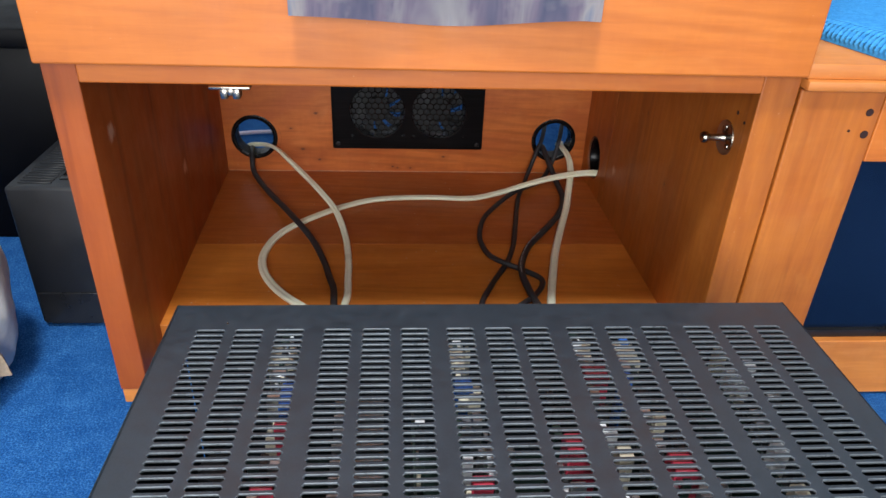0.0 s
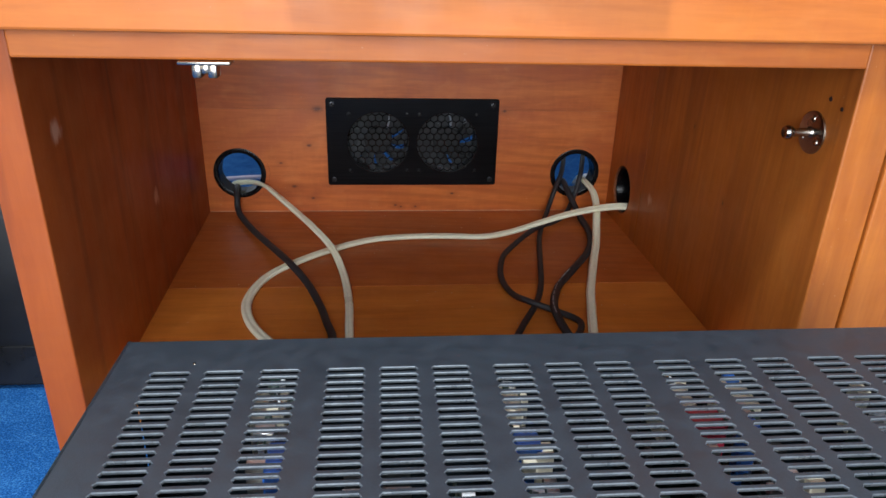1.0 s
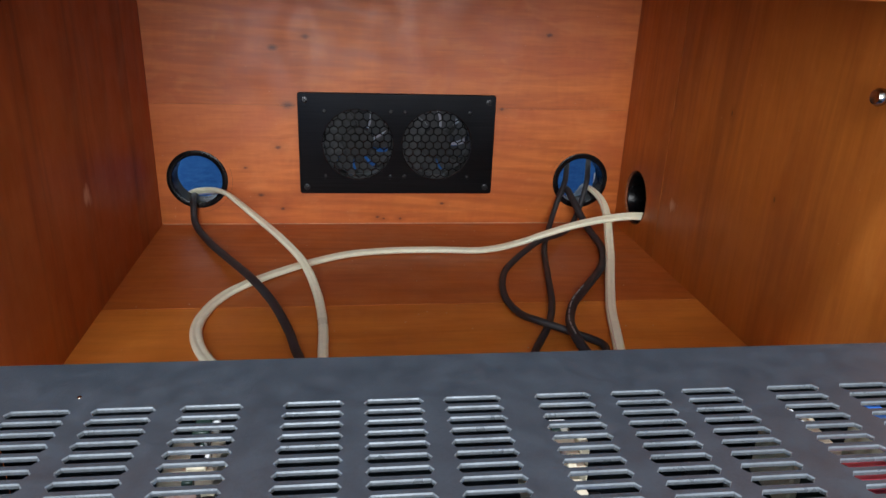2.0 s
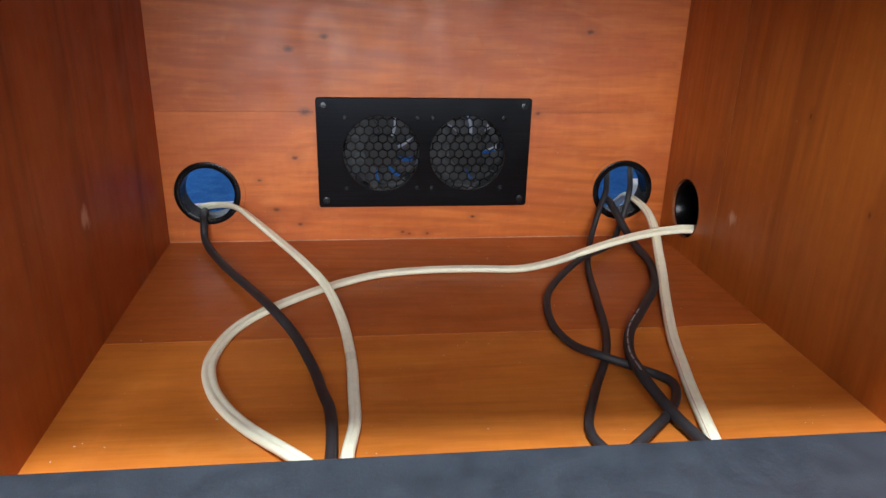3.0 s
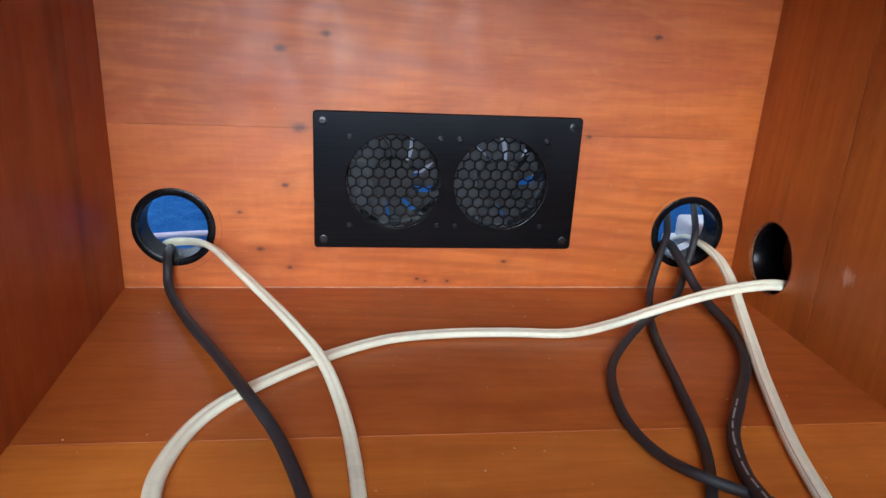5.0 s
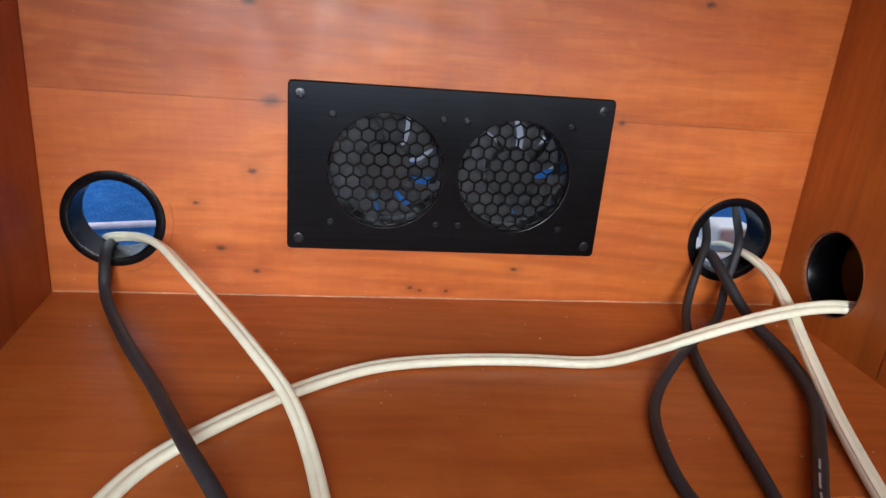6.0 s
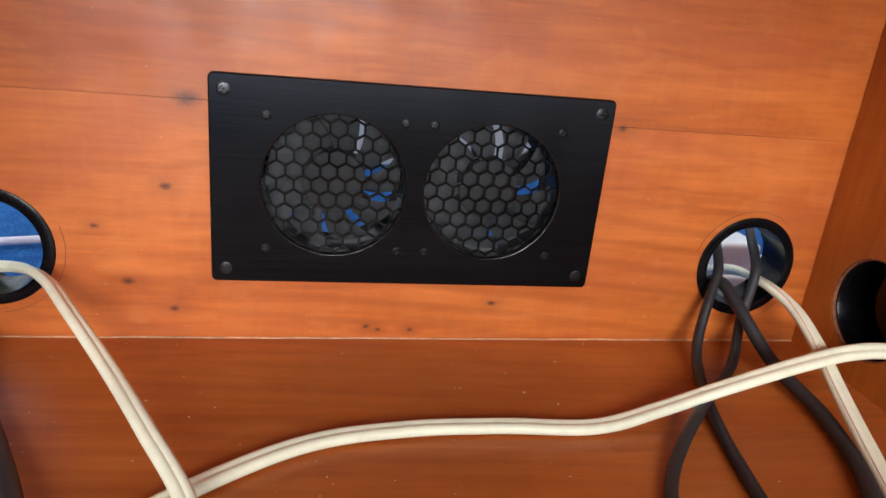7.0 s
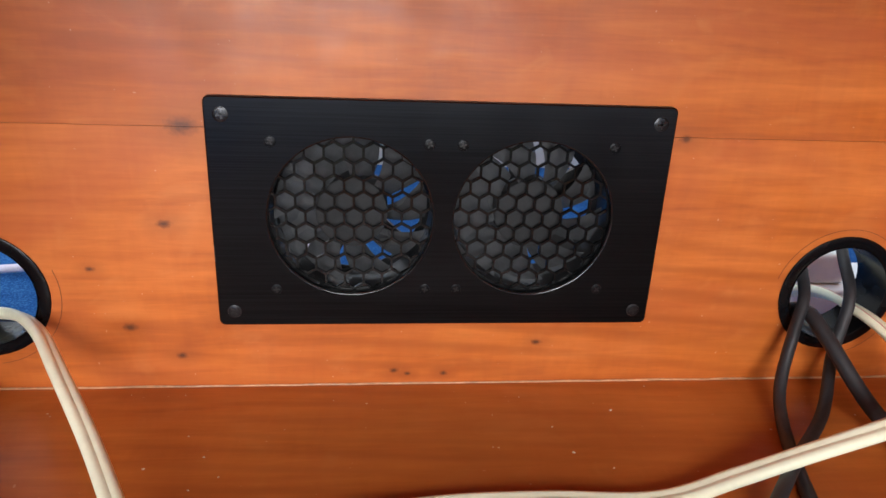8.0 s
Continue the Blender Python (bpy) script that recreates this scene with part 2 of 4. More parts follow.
def printed_material():
    """Washed-out grey, violet and blue printing in upright smears."""
    n = Nodes("printed_fabric", 0.7, 0.0, 0.3)
    a = n.noise(n.stretched((26, 4, 5)), 1.0, 4, 0.6, 0.6)
    b = n.noise(n.coord, 34, 3)
    col = n.ramp(a, ((0.3, (0.09, 0.11, 0.20)), (0.45, (0.26, 0.22, 0.30)), (0.58, (0.46, 0.44, 0.46)), (0.7, (0.17, 0.25, 0.42))))
    n.color(n.mix(n.span(b, 0.55, 0.7, 0, 0.6), col, (0.42, 0.40, 0.42)))
    return n.mat


M_TOWEL = cloth_material("blue_waffle_cotton", (0.03, 0.22, 0.55), (0.07, 0.36, 0.74), 180)
M_PAPER = printed_material()

# ---- mesh helpers ----


def empty(name, x=0.0, y=0.0, z=0.0):
    ob = new(name)
    ob.empty_display_size = 0.05
    ob.location = (x, y, z)
    return ob


def finish(bm, name, material, smooth=40):
    bmesh.ops.recalc_face_normals(bm, faces=bm.faces)
    me = bpy.data.meshes.new(name)
    bm.to_mesh(me)
    bm.free()
    me.materials.append(material)
    if smooth:
        me.shade_smooth()
        me.set_sharp_from_angle(angle=radians(smooth))
    return me


def part(name, bm, material, parent=None, label="", smooth=40, bevel=0.0, segments=2):
    """Links a bmesh built in world coordinates as one mesh object, under parent if there is one."""
    me = bm if isinstance(bm, bpy.types.Mesh) else finish(bm, name, material, smooth)
    ob = new(name, me)
    if bevel:
        b = ob.modifiers.new("edge", "BEVEL")
        b.width, b.segments, b.limit_method, b.angle_limit = bevel, segments, "ANGLE", radians(35)
    if parent:
        ob.parent = parent
        ob.matrix_parent_inverse = Matrix.Translation(-parent.location)
    if label:
        tagged(ob, label)
    return ob


def box(x0, x1, y0, y1, z0, z1, bm=None):
    bm = bm or bmesh.new()
    v = [bm.verts.new((x, y, z)) for x in (x0, x1) for y in (y0, y1) for z in (z0, z1)]
    for f in ((0, 1, 3, 2), (4, 6, 7, 5), (0, 4, 5, 1), (2, 3, 7, 6), (0, 2, 6, 4), (1, 5, 7, 3)):
        bm.faces.new([v[i] for i in f])
    return bm


def rounded(x0, x1, y0, y1, z0, z1, r=0.002, seg=2):
    bm = box(x0, x1, y0, y1, z0, z1)
    bmesh.ops.bevel(bm, geom=bm.edges[:], offset=r, segments=seg, affect="EDGES", profile=0.5)
    return bm


def lathe(profile, steps, place):
    """Turns (radius, height) pairs about the local z axis; place: a matrix."""
    bm = bmesh.new()
    rings = []
    for r, h in profile:
        if r < 1e-6:
            rings.append([bm.verts.new(place @ Vector((0, 0, h)))])
        else:
            rings.append([bm.verts.new(place @ Vector((r * math.cos(a), r * math.sin(a), h)))
                          for a in (2 * math.pi * i / steps for i in range(steps))])
    for p, q in zip(rings, rings[1:]):
        for i in range(steps):
            j = (i + 1) % steps
            face = [p[i % len(p)], p[j % len(p)], q[j % len(q)], q[i % len(q)]]
            face = list(dict.fromkeys(face))
            if len(face) > 2:
                bm.faces.new(face)
    return bm


def sheet(us, vs, to_world, depth, holes=(), skip=(), steps=40):
    """A board on a grid with round holes at grid points and cells left out, given thickness along depth."""
    bm = bmesh.new()
    made = {}

    def vert(u, v):
        key = (round(u, 6), round(v, 6))
        if key not in made:
            made[key] = bm.verts.new(to_world(u, v))
        return made[key]

    for i in range(len(us) - 1):
        for j in range(len(vs) - 1):
            if (i, j) in skip:
                continue
            corners = [(us[i], vs[j]), (us[i + 1], vs[j]), (us[i + 1], vs[j + 1]), (us[i], vs[j + 1])]
            loop = []
            for k, (u, v) in enumerate(corners):
                hole = next((h for h in holes if abs(h[0] - u) < 1e-6 and abs(h[1] - v) < 1e-6), None)
                if not hole:
                    loop.append((u, v))
                    continue
                pu, pv = corners[k - 1]
                nu, nv = corners[(k + 1) % 4]
                a0, a1 = math.atan2(pv - v, pu - u), math.atan2(nv - v, nu - u)
                turn = (a1 - a0 + math.pi) % (2 * math.pi) - math.pi
                n = steps // 4
                for s in range(n + 1):
                    a = a0 + turn * s / n
                    loop.append((u + hole[2] * math.cos(a), v + hole[2] * math.sin(a)))
            bm.faces.new([vert(u, v) for u, v in loop])
    got = bmesh.ops.extrude_face_region(bm, geom=bm.faces[:])
    bmesh.ops.translate(bm, vec=depth, verts=[g for g in got["geom"] if isinstance(g, bmesh.types.BMVert)])
    return bm


def spline(points, step):
    """Catmull-Rom through the points, resampled."""
    p = [Vector(q) for q in points]
    p = [2 * p[0] - p[1], *p, 2 * p[-1] - p[-2]]
    out = []
    for i in range(1, len(p) - 2):
        a, b, c, d = p[i - 1:i + 3]
        n = max(2, int((c - b).length / step))
        for k in range(n):
            t = k / n
            out.append(0.5 * (2 * b + (c - a) * t + (2 * a - 5 * b + 4 * c - d) * t * t + (3 * b - a - 3 * c + d) * t ** 3))
    out.append(p[-2])
    return out


def sweep(points, profile, step=0.006, twist=(0.0, 1.0)):
    """A profile of (across, up) pairs led along a spline; twist: a first turn that is undone by that share of the length."""
    line = spline(points, step)
    bm = bmesh.new()
    rings = []
    side = None
    for i, q in enumerate(line):
        way = (line[min(i + 1, len(line) - 1)] - line[max(i - 1, 0)]).normalized()
        across = way.cross(Vector((0, 0, 1)))
        if across.length < 0.25 and side:
            across = side - way * side.dot(way)
        across.normalize()
        side = across
        up = across.cross(way)
        done = min(1.0, i / len(line) / twist[1])
        turn = twist[0] * (1 - done * done * (3 - 2 * done))
        ca, sa = math.cos(turn), math.sin(turn)
        rings.append([bm.verts.new(q + across * (u * ca - v * sa) + up * (u * sa + v * ca)) for u, v in profile])
    n = len(profile)
    for a, b in zip(rings, rings[1:]):
        for i in range(n):
            bm.faces.new((a[i], a[(i + 1) % n], b[(i + 1) % n], b[i]))
    bm.faces.new(rings[0])
    bm.faces.new(rings[-1])
    return bm


def circle_profile(r, n=12):
    return [(r * math.cos(2 * math.pi * i / n), r * math.sin(2 * math.pi * i / n)) for i in range(n)]


def twin_profile(r, gap):
    """Two round cores side by side with a groove between them."""
    pts = []
    for i in range(11):
        a = -math.pi * 0.72 + 2 * math.pi * 0.72 * i / 10
        pts.append((gap + r * math.cos(a), r * math.sin(a)))
    for i in range(11):
        a = math.pi * 0.28 + 2 * math.pi * 0.72 * i / 10
        pts.append((-gap + r * math.cos(a), r * math.sin(a)))
    return pts


# ---- the room ----
CARPET = -0.046
bm = bmesh.new()
for x, y in ((-2.2, -2.6), (2.4, -2.6), (2.4, 0.62), (-2.2, 0.62)):
    bm.verts.new((x, y, CARPET))
bm.faces.new(bm.verts)
got = bmesh.ops.extrude_face_region(bm, geom=bm.faces[:])
bmesh.ops.translate(bm, vec=(0, 0, -0.05), verts=[g for g in got["geom"] if isinstance(g, bmesh.types.BMVert)])
tagged(part("floor", bm, M_CARPET), "bright blue loop-pile carpet on the room floor", "floor", kind="structure")
for name, b in (("wall_north", (-2.3, 2.5, 0.62, 0.72)), ("wall_west", (-2.3, -2.2, -2.6, 0.62)), ("wall_east", (2.4, 2.5, -2.6, 0.62))):
    tagged(part(name, box(*b, CARPET - 0.05, 2.4), M_WALL), "plain grey painted room wall", "wall", kind="structure")
# unseen door and its opening, added only to let the fill lamp in
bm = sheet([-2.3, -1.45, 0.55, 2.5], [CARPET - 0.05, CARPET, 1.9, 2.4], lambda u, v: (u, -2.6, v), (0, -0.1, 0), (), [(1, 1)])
tagged(part("wall_south", bm, M_WALL, smooth=0), "plain pale grey wall with an opening for the fill lamp", "wall", kind="structure")
door = tagged(empty("unseen_door_1", -0.45, -2.64, CARPET), "unseen white framed sliding door added for the fill lamp", "door", kind="structure")
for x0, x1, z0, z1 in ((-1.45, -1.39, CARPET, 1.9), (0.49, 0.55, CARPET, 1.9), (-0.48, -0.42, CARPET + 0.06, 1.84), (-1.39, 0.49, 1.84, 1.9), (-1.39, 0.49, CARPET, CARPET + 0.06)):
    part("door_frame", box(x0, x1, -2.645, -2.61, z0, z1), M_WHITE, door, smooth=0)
tagged(part("ceiling", box(-2.3, 2.5, -2.7, 0.72, 2.4, 2.5), M_CEIL), "plain white painted ceiling", "ceiling", kind="structure")


def ceiling_lamp(x, y):
    lamp = tagged(empty("ceiling_lamp", x, y, 2.4), "round white ceiling lamp fixed to the ceiling", "lamp")
    part("rim", lathe([(0.0, 2.40), (0.20, 2.40), (0.205, 2.37), (0.19, 2.33), (0.18, 2.33), (0.18, 2.36), (0.0, 2.36)], 40, pose(x, y, 0)), M_WHITE, lamp)


ceiling_lamp(-0.15, -1.22)

# ---- the cabinet: an open compartment below a drawer ----
LEFT_F, LEFT_B, RIGHT, RIGHT_B, TOP, FRONT, BASE = -0.250, -0.260, 0.265, 0.2605, 0.262, -0.440, -0.030


def right_face(y):
    """The inner face of the right panel, which leans out a little towards the front."""
    return RIGHT_B + (RIGHT - RIGHT_B) * y / FRONT



cabinet = tagged(empty("cabinet", 0, -0.2, CARPET), "orange varnished wooden media cabinet with an open empty compartment", "cabinet")

# back: two boards with a fine open joint
G_L, G_R, G_RAD = (-0.218, 0.0517), (0.2130, 0.0517), 0.0312
for z0, z1 in ((-0.018, 0.1337), (0.1339, 0.95)):
    if z0 < 0:
        us = [-0.283, G_L[0] - 0.034, G_L[0], G_L[0] + 0.034, -0.090, 0.090, G_R[0] - 0.034, G_R[0], G_R[0] + 0.034, 0.295]
        vs = [z0, G_L[1] - 0.034, G_L[1], G_L[1] + 0.034, z1]
        skip = [(4, j) for j in range(len(vs) - 1) if vs[j] >= 0.05]
        bm = sheet(us, vs, lambda u, v: (u, 0, v), (0, 0.018, 0), [(*G_L, G_RAD), (*G_R, G_RAD)], skip)
    else:
        bm = sheet([-0.283, -0.090, 0.090, 0.295], [z0, 0.140, z1], lambda u, v: (u, 0, v), (0, 0.018, 0), (), [(1, 0)])
    part("back_board", bm, M_BACK, cabinet, smooth=0)

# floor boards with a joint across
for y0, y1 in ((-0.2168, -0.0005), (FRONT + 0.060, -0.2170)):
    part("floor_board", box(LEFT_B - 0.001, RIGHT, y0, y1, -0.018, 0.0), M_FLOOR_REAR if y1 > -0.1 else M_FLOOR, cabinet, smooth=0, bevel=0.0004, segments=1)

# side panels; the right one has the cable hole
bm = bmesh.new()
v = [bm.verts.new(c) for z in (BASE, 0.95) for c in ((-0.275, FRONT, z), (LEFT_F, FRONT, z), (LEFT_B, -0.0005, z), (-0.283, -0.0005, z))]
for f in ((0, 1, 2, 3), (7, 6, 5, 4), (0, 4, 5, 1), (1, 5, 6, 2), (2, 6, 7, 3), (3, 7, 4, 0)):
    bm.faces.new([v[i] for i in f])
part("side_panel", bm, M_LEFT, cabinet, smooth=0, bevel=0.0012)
HOLE = (-0.0520, 0.0470, 0.0302)
HOLE_X = right_face(HOLE[0])
ys = [-0.1125, HOLE[0] - 0.032, HOLE[0], HOLE[0] + 0.032, -0.0005]
zs = [BASE, HOLE[1] - 0.032, HOLE[1], HOLE[1] + 0.032, 0.95]
bm = sheet(ys, zs, lambda u, v: (right_face(u), u, v), (0.030, 0, 0), [HOLE])
part("side_panel", bm, M_WOOD_Z, cabinet, smooth=0)
bm = bmesh.new()
v = [bm.verts.new(c) for z in (BASE, 0.95) for c in ((RIGHT, FRONT, z), (RIGHT + 0.030, FRONT, z), (right_face(-0.113) + 0.030, -0.113, z), (right_face(-0.113), -0.113, z))]
for f in ((3, 2, 1, 0), (4, 5, 6, 7), (0, 1, 5, 4), (1, 2, 6, 5), (2, 3, 7, 6), (3, 0, 4, 7)):
    bm.faces.new([v[i] for i in f])
part("side_panel", bm, M_WOOD_Z, cabinet, smooth=0, bevel=0.0012)
part("top_board", box(LEFT_F - 0.006, RIGHT, FRONT + 0.019, -0.0005, TOP, TOP + 0.018), M_WOOD_X, cabinet, smooth=0)
part("rail", box(LEFT_F, RIGHT, FRONT - 0.001, FRONT + 0.018, TOP, TOP + 0.034), M_FRONT, cabinet, smooth=0, bevel=0.0015)
part("drawer_front", box(-0.274, 0.2925, FRONT - 0.013, FRONT - 0.0015, 0.2785, 0.485), M_FRONT, cabinet, "plain orange varnished wooden drawer front", smooth=0, bevel=0.0018)
# unseen upper drawers and top, added so the cabinet shades the carpet behind
for z0, z1 in ((0.4895, 0.712), (0.7165, 0.940)):
    part("drawer_front", box(-0.274, 0.2925, FRONT - 0.013, FRONT - 0.0015, z0, z1), M_FRONT, cabinet, "plain orange varnished wooden drawer front", smooth=0, bevel=0.0018)
part("cabinet_top", box(-0.290, 0.305, FRONT - 0.025, 0.02, 0.9505, 0.972), M_FRONT, cabinet, smooth=0, bevel=0.002)
part("plinth", box(-0.245, RIGHT - 0.002, FRONT + 0.066, FRONT + 0.084, CARPET, -0.0185), M_PLINTH, cabinet, smooth=0)
for x0, x1 in ((-0.2745, -0.250), (0.2655, 0.2945)):
    for y0, y1 in ((FRONT + 0.001, FRONT + 0.05), (-0.06, -0.01)):
        part("foot", rounded(x0, x1, y0, y1, CARPET - 0.002, BASE - 0.0003, 0.002), M_PLINTH, cabinet, "pale bare wooden foot")
# filler of dents: two small rubbed patches and drill holes in the side panels
for x, y, z, r in ((right_face(-0.413), -0.413, 0.2375, 0.0016), (right_face(-0.427), -0.427, 0.2335, 0.0014)):
    part("drill_hole", lathe([(0, 0.0004), (r, 0.0004), (r * 1.2, -0.0006)], 12, pose(x, y, z, 0, -90, 0)), M_HOLE, cabinet)

# dried glue along the foot of the back boards
bead = []
for i in range(60):
    x = LEFT_B + 0.001 + (RIGHT - LEFT_B - 0.002) * i / 59
    bead.append((x, -0.0004 + 0.0004 * noise.noise((x * 60, 3, 0)), 0.0002 + 0.0005 * noise.noise((x * 45, 0, 1))))
part("glue_line", sweep(bead, circle_profile(0.0006, 6), 0.004), M_GLUE, cabinet, "pale dried glue line")

# pencilled circles left from cutting the cable holes
for (x, z), r, a0, a1 in ((G_L, 0.0372, -1.45, 0.35), (G_R, 0.0362, 0.9, 2.9), (G_R, 0.0372, -1.3, -0.5)):
    arc = [(x + r * math.cos(a), -0.0001, z + r * math.sin(a)) for a in (a0 + (a1 - a0) * i / 24 for i in range(25))]
    part("pencil_line", sweep(arc, circle_profile(0.00014, 5), 0.004), M_PENCIL, cabinet, "thin pencil line")


def dust():
    """Lint and sawdust flakes lying about on the compartment floor."""
    bm, pick = bmesh.new(), random.Random(23)
    for k in range(110):
        x, y = pick.uniform(LEFT_F + 0.01, 0.250), -0.006 - 0.37 * pick.random() ** 1.3
        r, h = pick.uniform(0.0003, 0.0008), pick.uniform(0.0002, 0.0005)
        base = [bm.verts.new((x + r * pick.uniform(0.5, 1.4) * math.cos(a), y + r * pick.uniform(0.5, 1.4) * math.sin(a), 0.0)) for a in (0.3, 1.6, 2.9, 4.1, 5.3)]
        tip = bm.verts.new((x, y, h))
        for i in range(5):
            bm.faces.new((base[i], base[(i + 1) % 5], tip))
        bm.faces.new(base[::-1])
    return bm


tagged(part("dust", dust(), M_DUST), "pale specks of dust and lint on the boards", "dust", kind="stuff")

# ---- black grommets ----


def grommet(x, z):
    ring = tagged(empty("cable_grommet", x, 0, z), "round black plastic cable grommet set in the cabinet back", "grommet", "cable grommets")
    m = pose(x, 0, z, 90, 0, 0)
    part("rim", lathe([(0.0272, 0.0003), (0.0271, 0.0006), (0.0280, 0.0010), (0.0315, 0.0010), (0.0324, 0.0007), (0.0326, 0.0003), (0.0272, 0.0003)], 48, m), M_GROMMET, ring)
    part("sleeve", lathe([(0.0265, 0.0010), (0.0271, 0.0001), (0.0305, 0.0001), (0.0304, -0.022), (0.0258, -0.022), (0.0265, 0.0010)], 48, m), M_GROMMET, ring)


grommet(*G_L)
grommet(*G_R)
liner = tagged(empty("hole_liner", HOLE_X + 0.01, HOLE[0], HOLE[1]), "black plastic liner in the round side cable hole", "grommet")
part("rim", lathe([(0.0301, 0.0), (0.0300, -0.0022), (0.0289, -0.0022), (0.0293, 0.0), (0.0301, 0.0)], 48, pose(HOLE_X, HOLE[0], HOLE[1], 0, -90, 0)), M_RAW, liner, "raw broken wood edge of the hole")
part("sleeve", lathe([(0.0300, -0.0024), (0.0300, -0.0295), (0.0279, -0.0295), (0.0277, -0.0034), (0.0285, -0.0024), (0.0300, -0.0024)], 48, pose(HOLE_X, HOLE[0], HOLE[1], 0, -90, 0)), M_GROMMET, liner)

# ---- twin fan panel ----
FAN_X, FAN_Z, FAN_R = 0.0435, 0.0926, 0.0385
fan_panel = tagged(empty("fan_panel", 0, 0, 0.038), "black brushed aluminium twin cooling fan panel screwed to cabinet back", "cooling fan")
us = [-0.1075, -FAN_X - 0.04, -FAN_X, 0.0, FAN_X, FAN_X + 0.04, 0.1075]
vs = [0.0370, FAN_Z - 0.042, FAN_Z, FAN_Z + 0.042, 0.1485]
bm = sheet(us, vs, lambda u, v: (u, -0.004, v), (0, 0.0038, 0), [(-FAN_X, FAN_Z, FAN_R), (FAN_X, FAN_Z, FAN_R)], (), 96)
corner = [e for e in bm.edges if abs(e.verts[0].co.x - e.verts[1].co.x) < 1e-6 and abs(e.verts[0].co.z - e.verts[1].co.z) < 1e-6
          and abs(abs(e.verts[0].co.x) - 0.1075) < 1e-5 and (abs(e.verts[0].co.z - 0.0370) < 1e-5 or abs(e.verts[0].co.z - 0.1485) < 1e-5)]
bmesh.ops.bevel(bm, geom=corner, offset=0.003, segments=4, affect="EDGES", profile=0.5)
plate = part("faceplate", bm, M_BRUSHED, fan_panel, smooth=30, bevel=0.0007)
plate.data.materials.append(M_PLATE_EDGE)
plate.modifiers["edge"].material = 1


def screw(x, z, r, parent, turn, metal):
    """A countersunk cross-head screw in the faceplate."""
    bm = lathe([(r * 1.12, 0.0001), (r * 1.0, 0.0002), (r * 0.97, 0.0004), (r * 0.80, 0.0005), (0, 0.0005)], 24, pose(x, -0.004, z, 90, 0, 0))
    s = part("screw", bm, metal, parent)
    bm = bmesh.new()
    for a in (turn, turn + math.pi / 2):
        d, e = Vector((math.cos(a), 0, math.sin(a))) * r * 0.66, Vector((-math.sin(a), 0, math.cos(a))) * r * 0.15
        o = Vector((x, -0.00453, z))
        vv = [bm.verts.new(o + p) for p in (d + e, d - e, -d - e, -d + e)]
        bm.faces.new(vv)
        ww = [bm.verts.new(q.co + Vector((0, 0.0004, 0))) for q in vv]
        for i in range(4):
            bm.faces.new((vv[i], vv[(i + 1) % 4], ww[(i + 1) % 4], ww[i]))
    part("cross_slot", bm, M_BLACK, s, smooth=0)


rng = random.Random(4)
for x, z in ((-0.1, 0.1405), (0.1, 0.1405), (-0.1, 0.0445), (0.1, 0.0445)):
    screw(x, z, 0.0031, fan_panel, rng.random() * 1.5, M_SCREW)
for fx in (-FAN_X, FAN_X):
    for dx in (-0.0358, 0.0358):
        for dz in (-0.0362, 0.0362):
            screw(fx + dx, FAN_Z + dz, 0.0024, fan_panel, rng.random() * 1.5, M_SCREW_DARK)


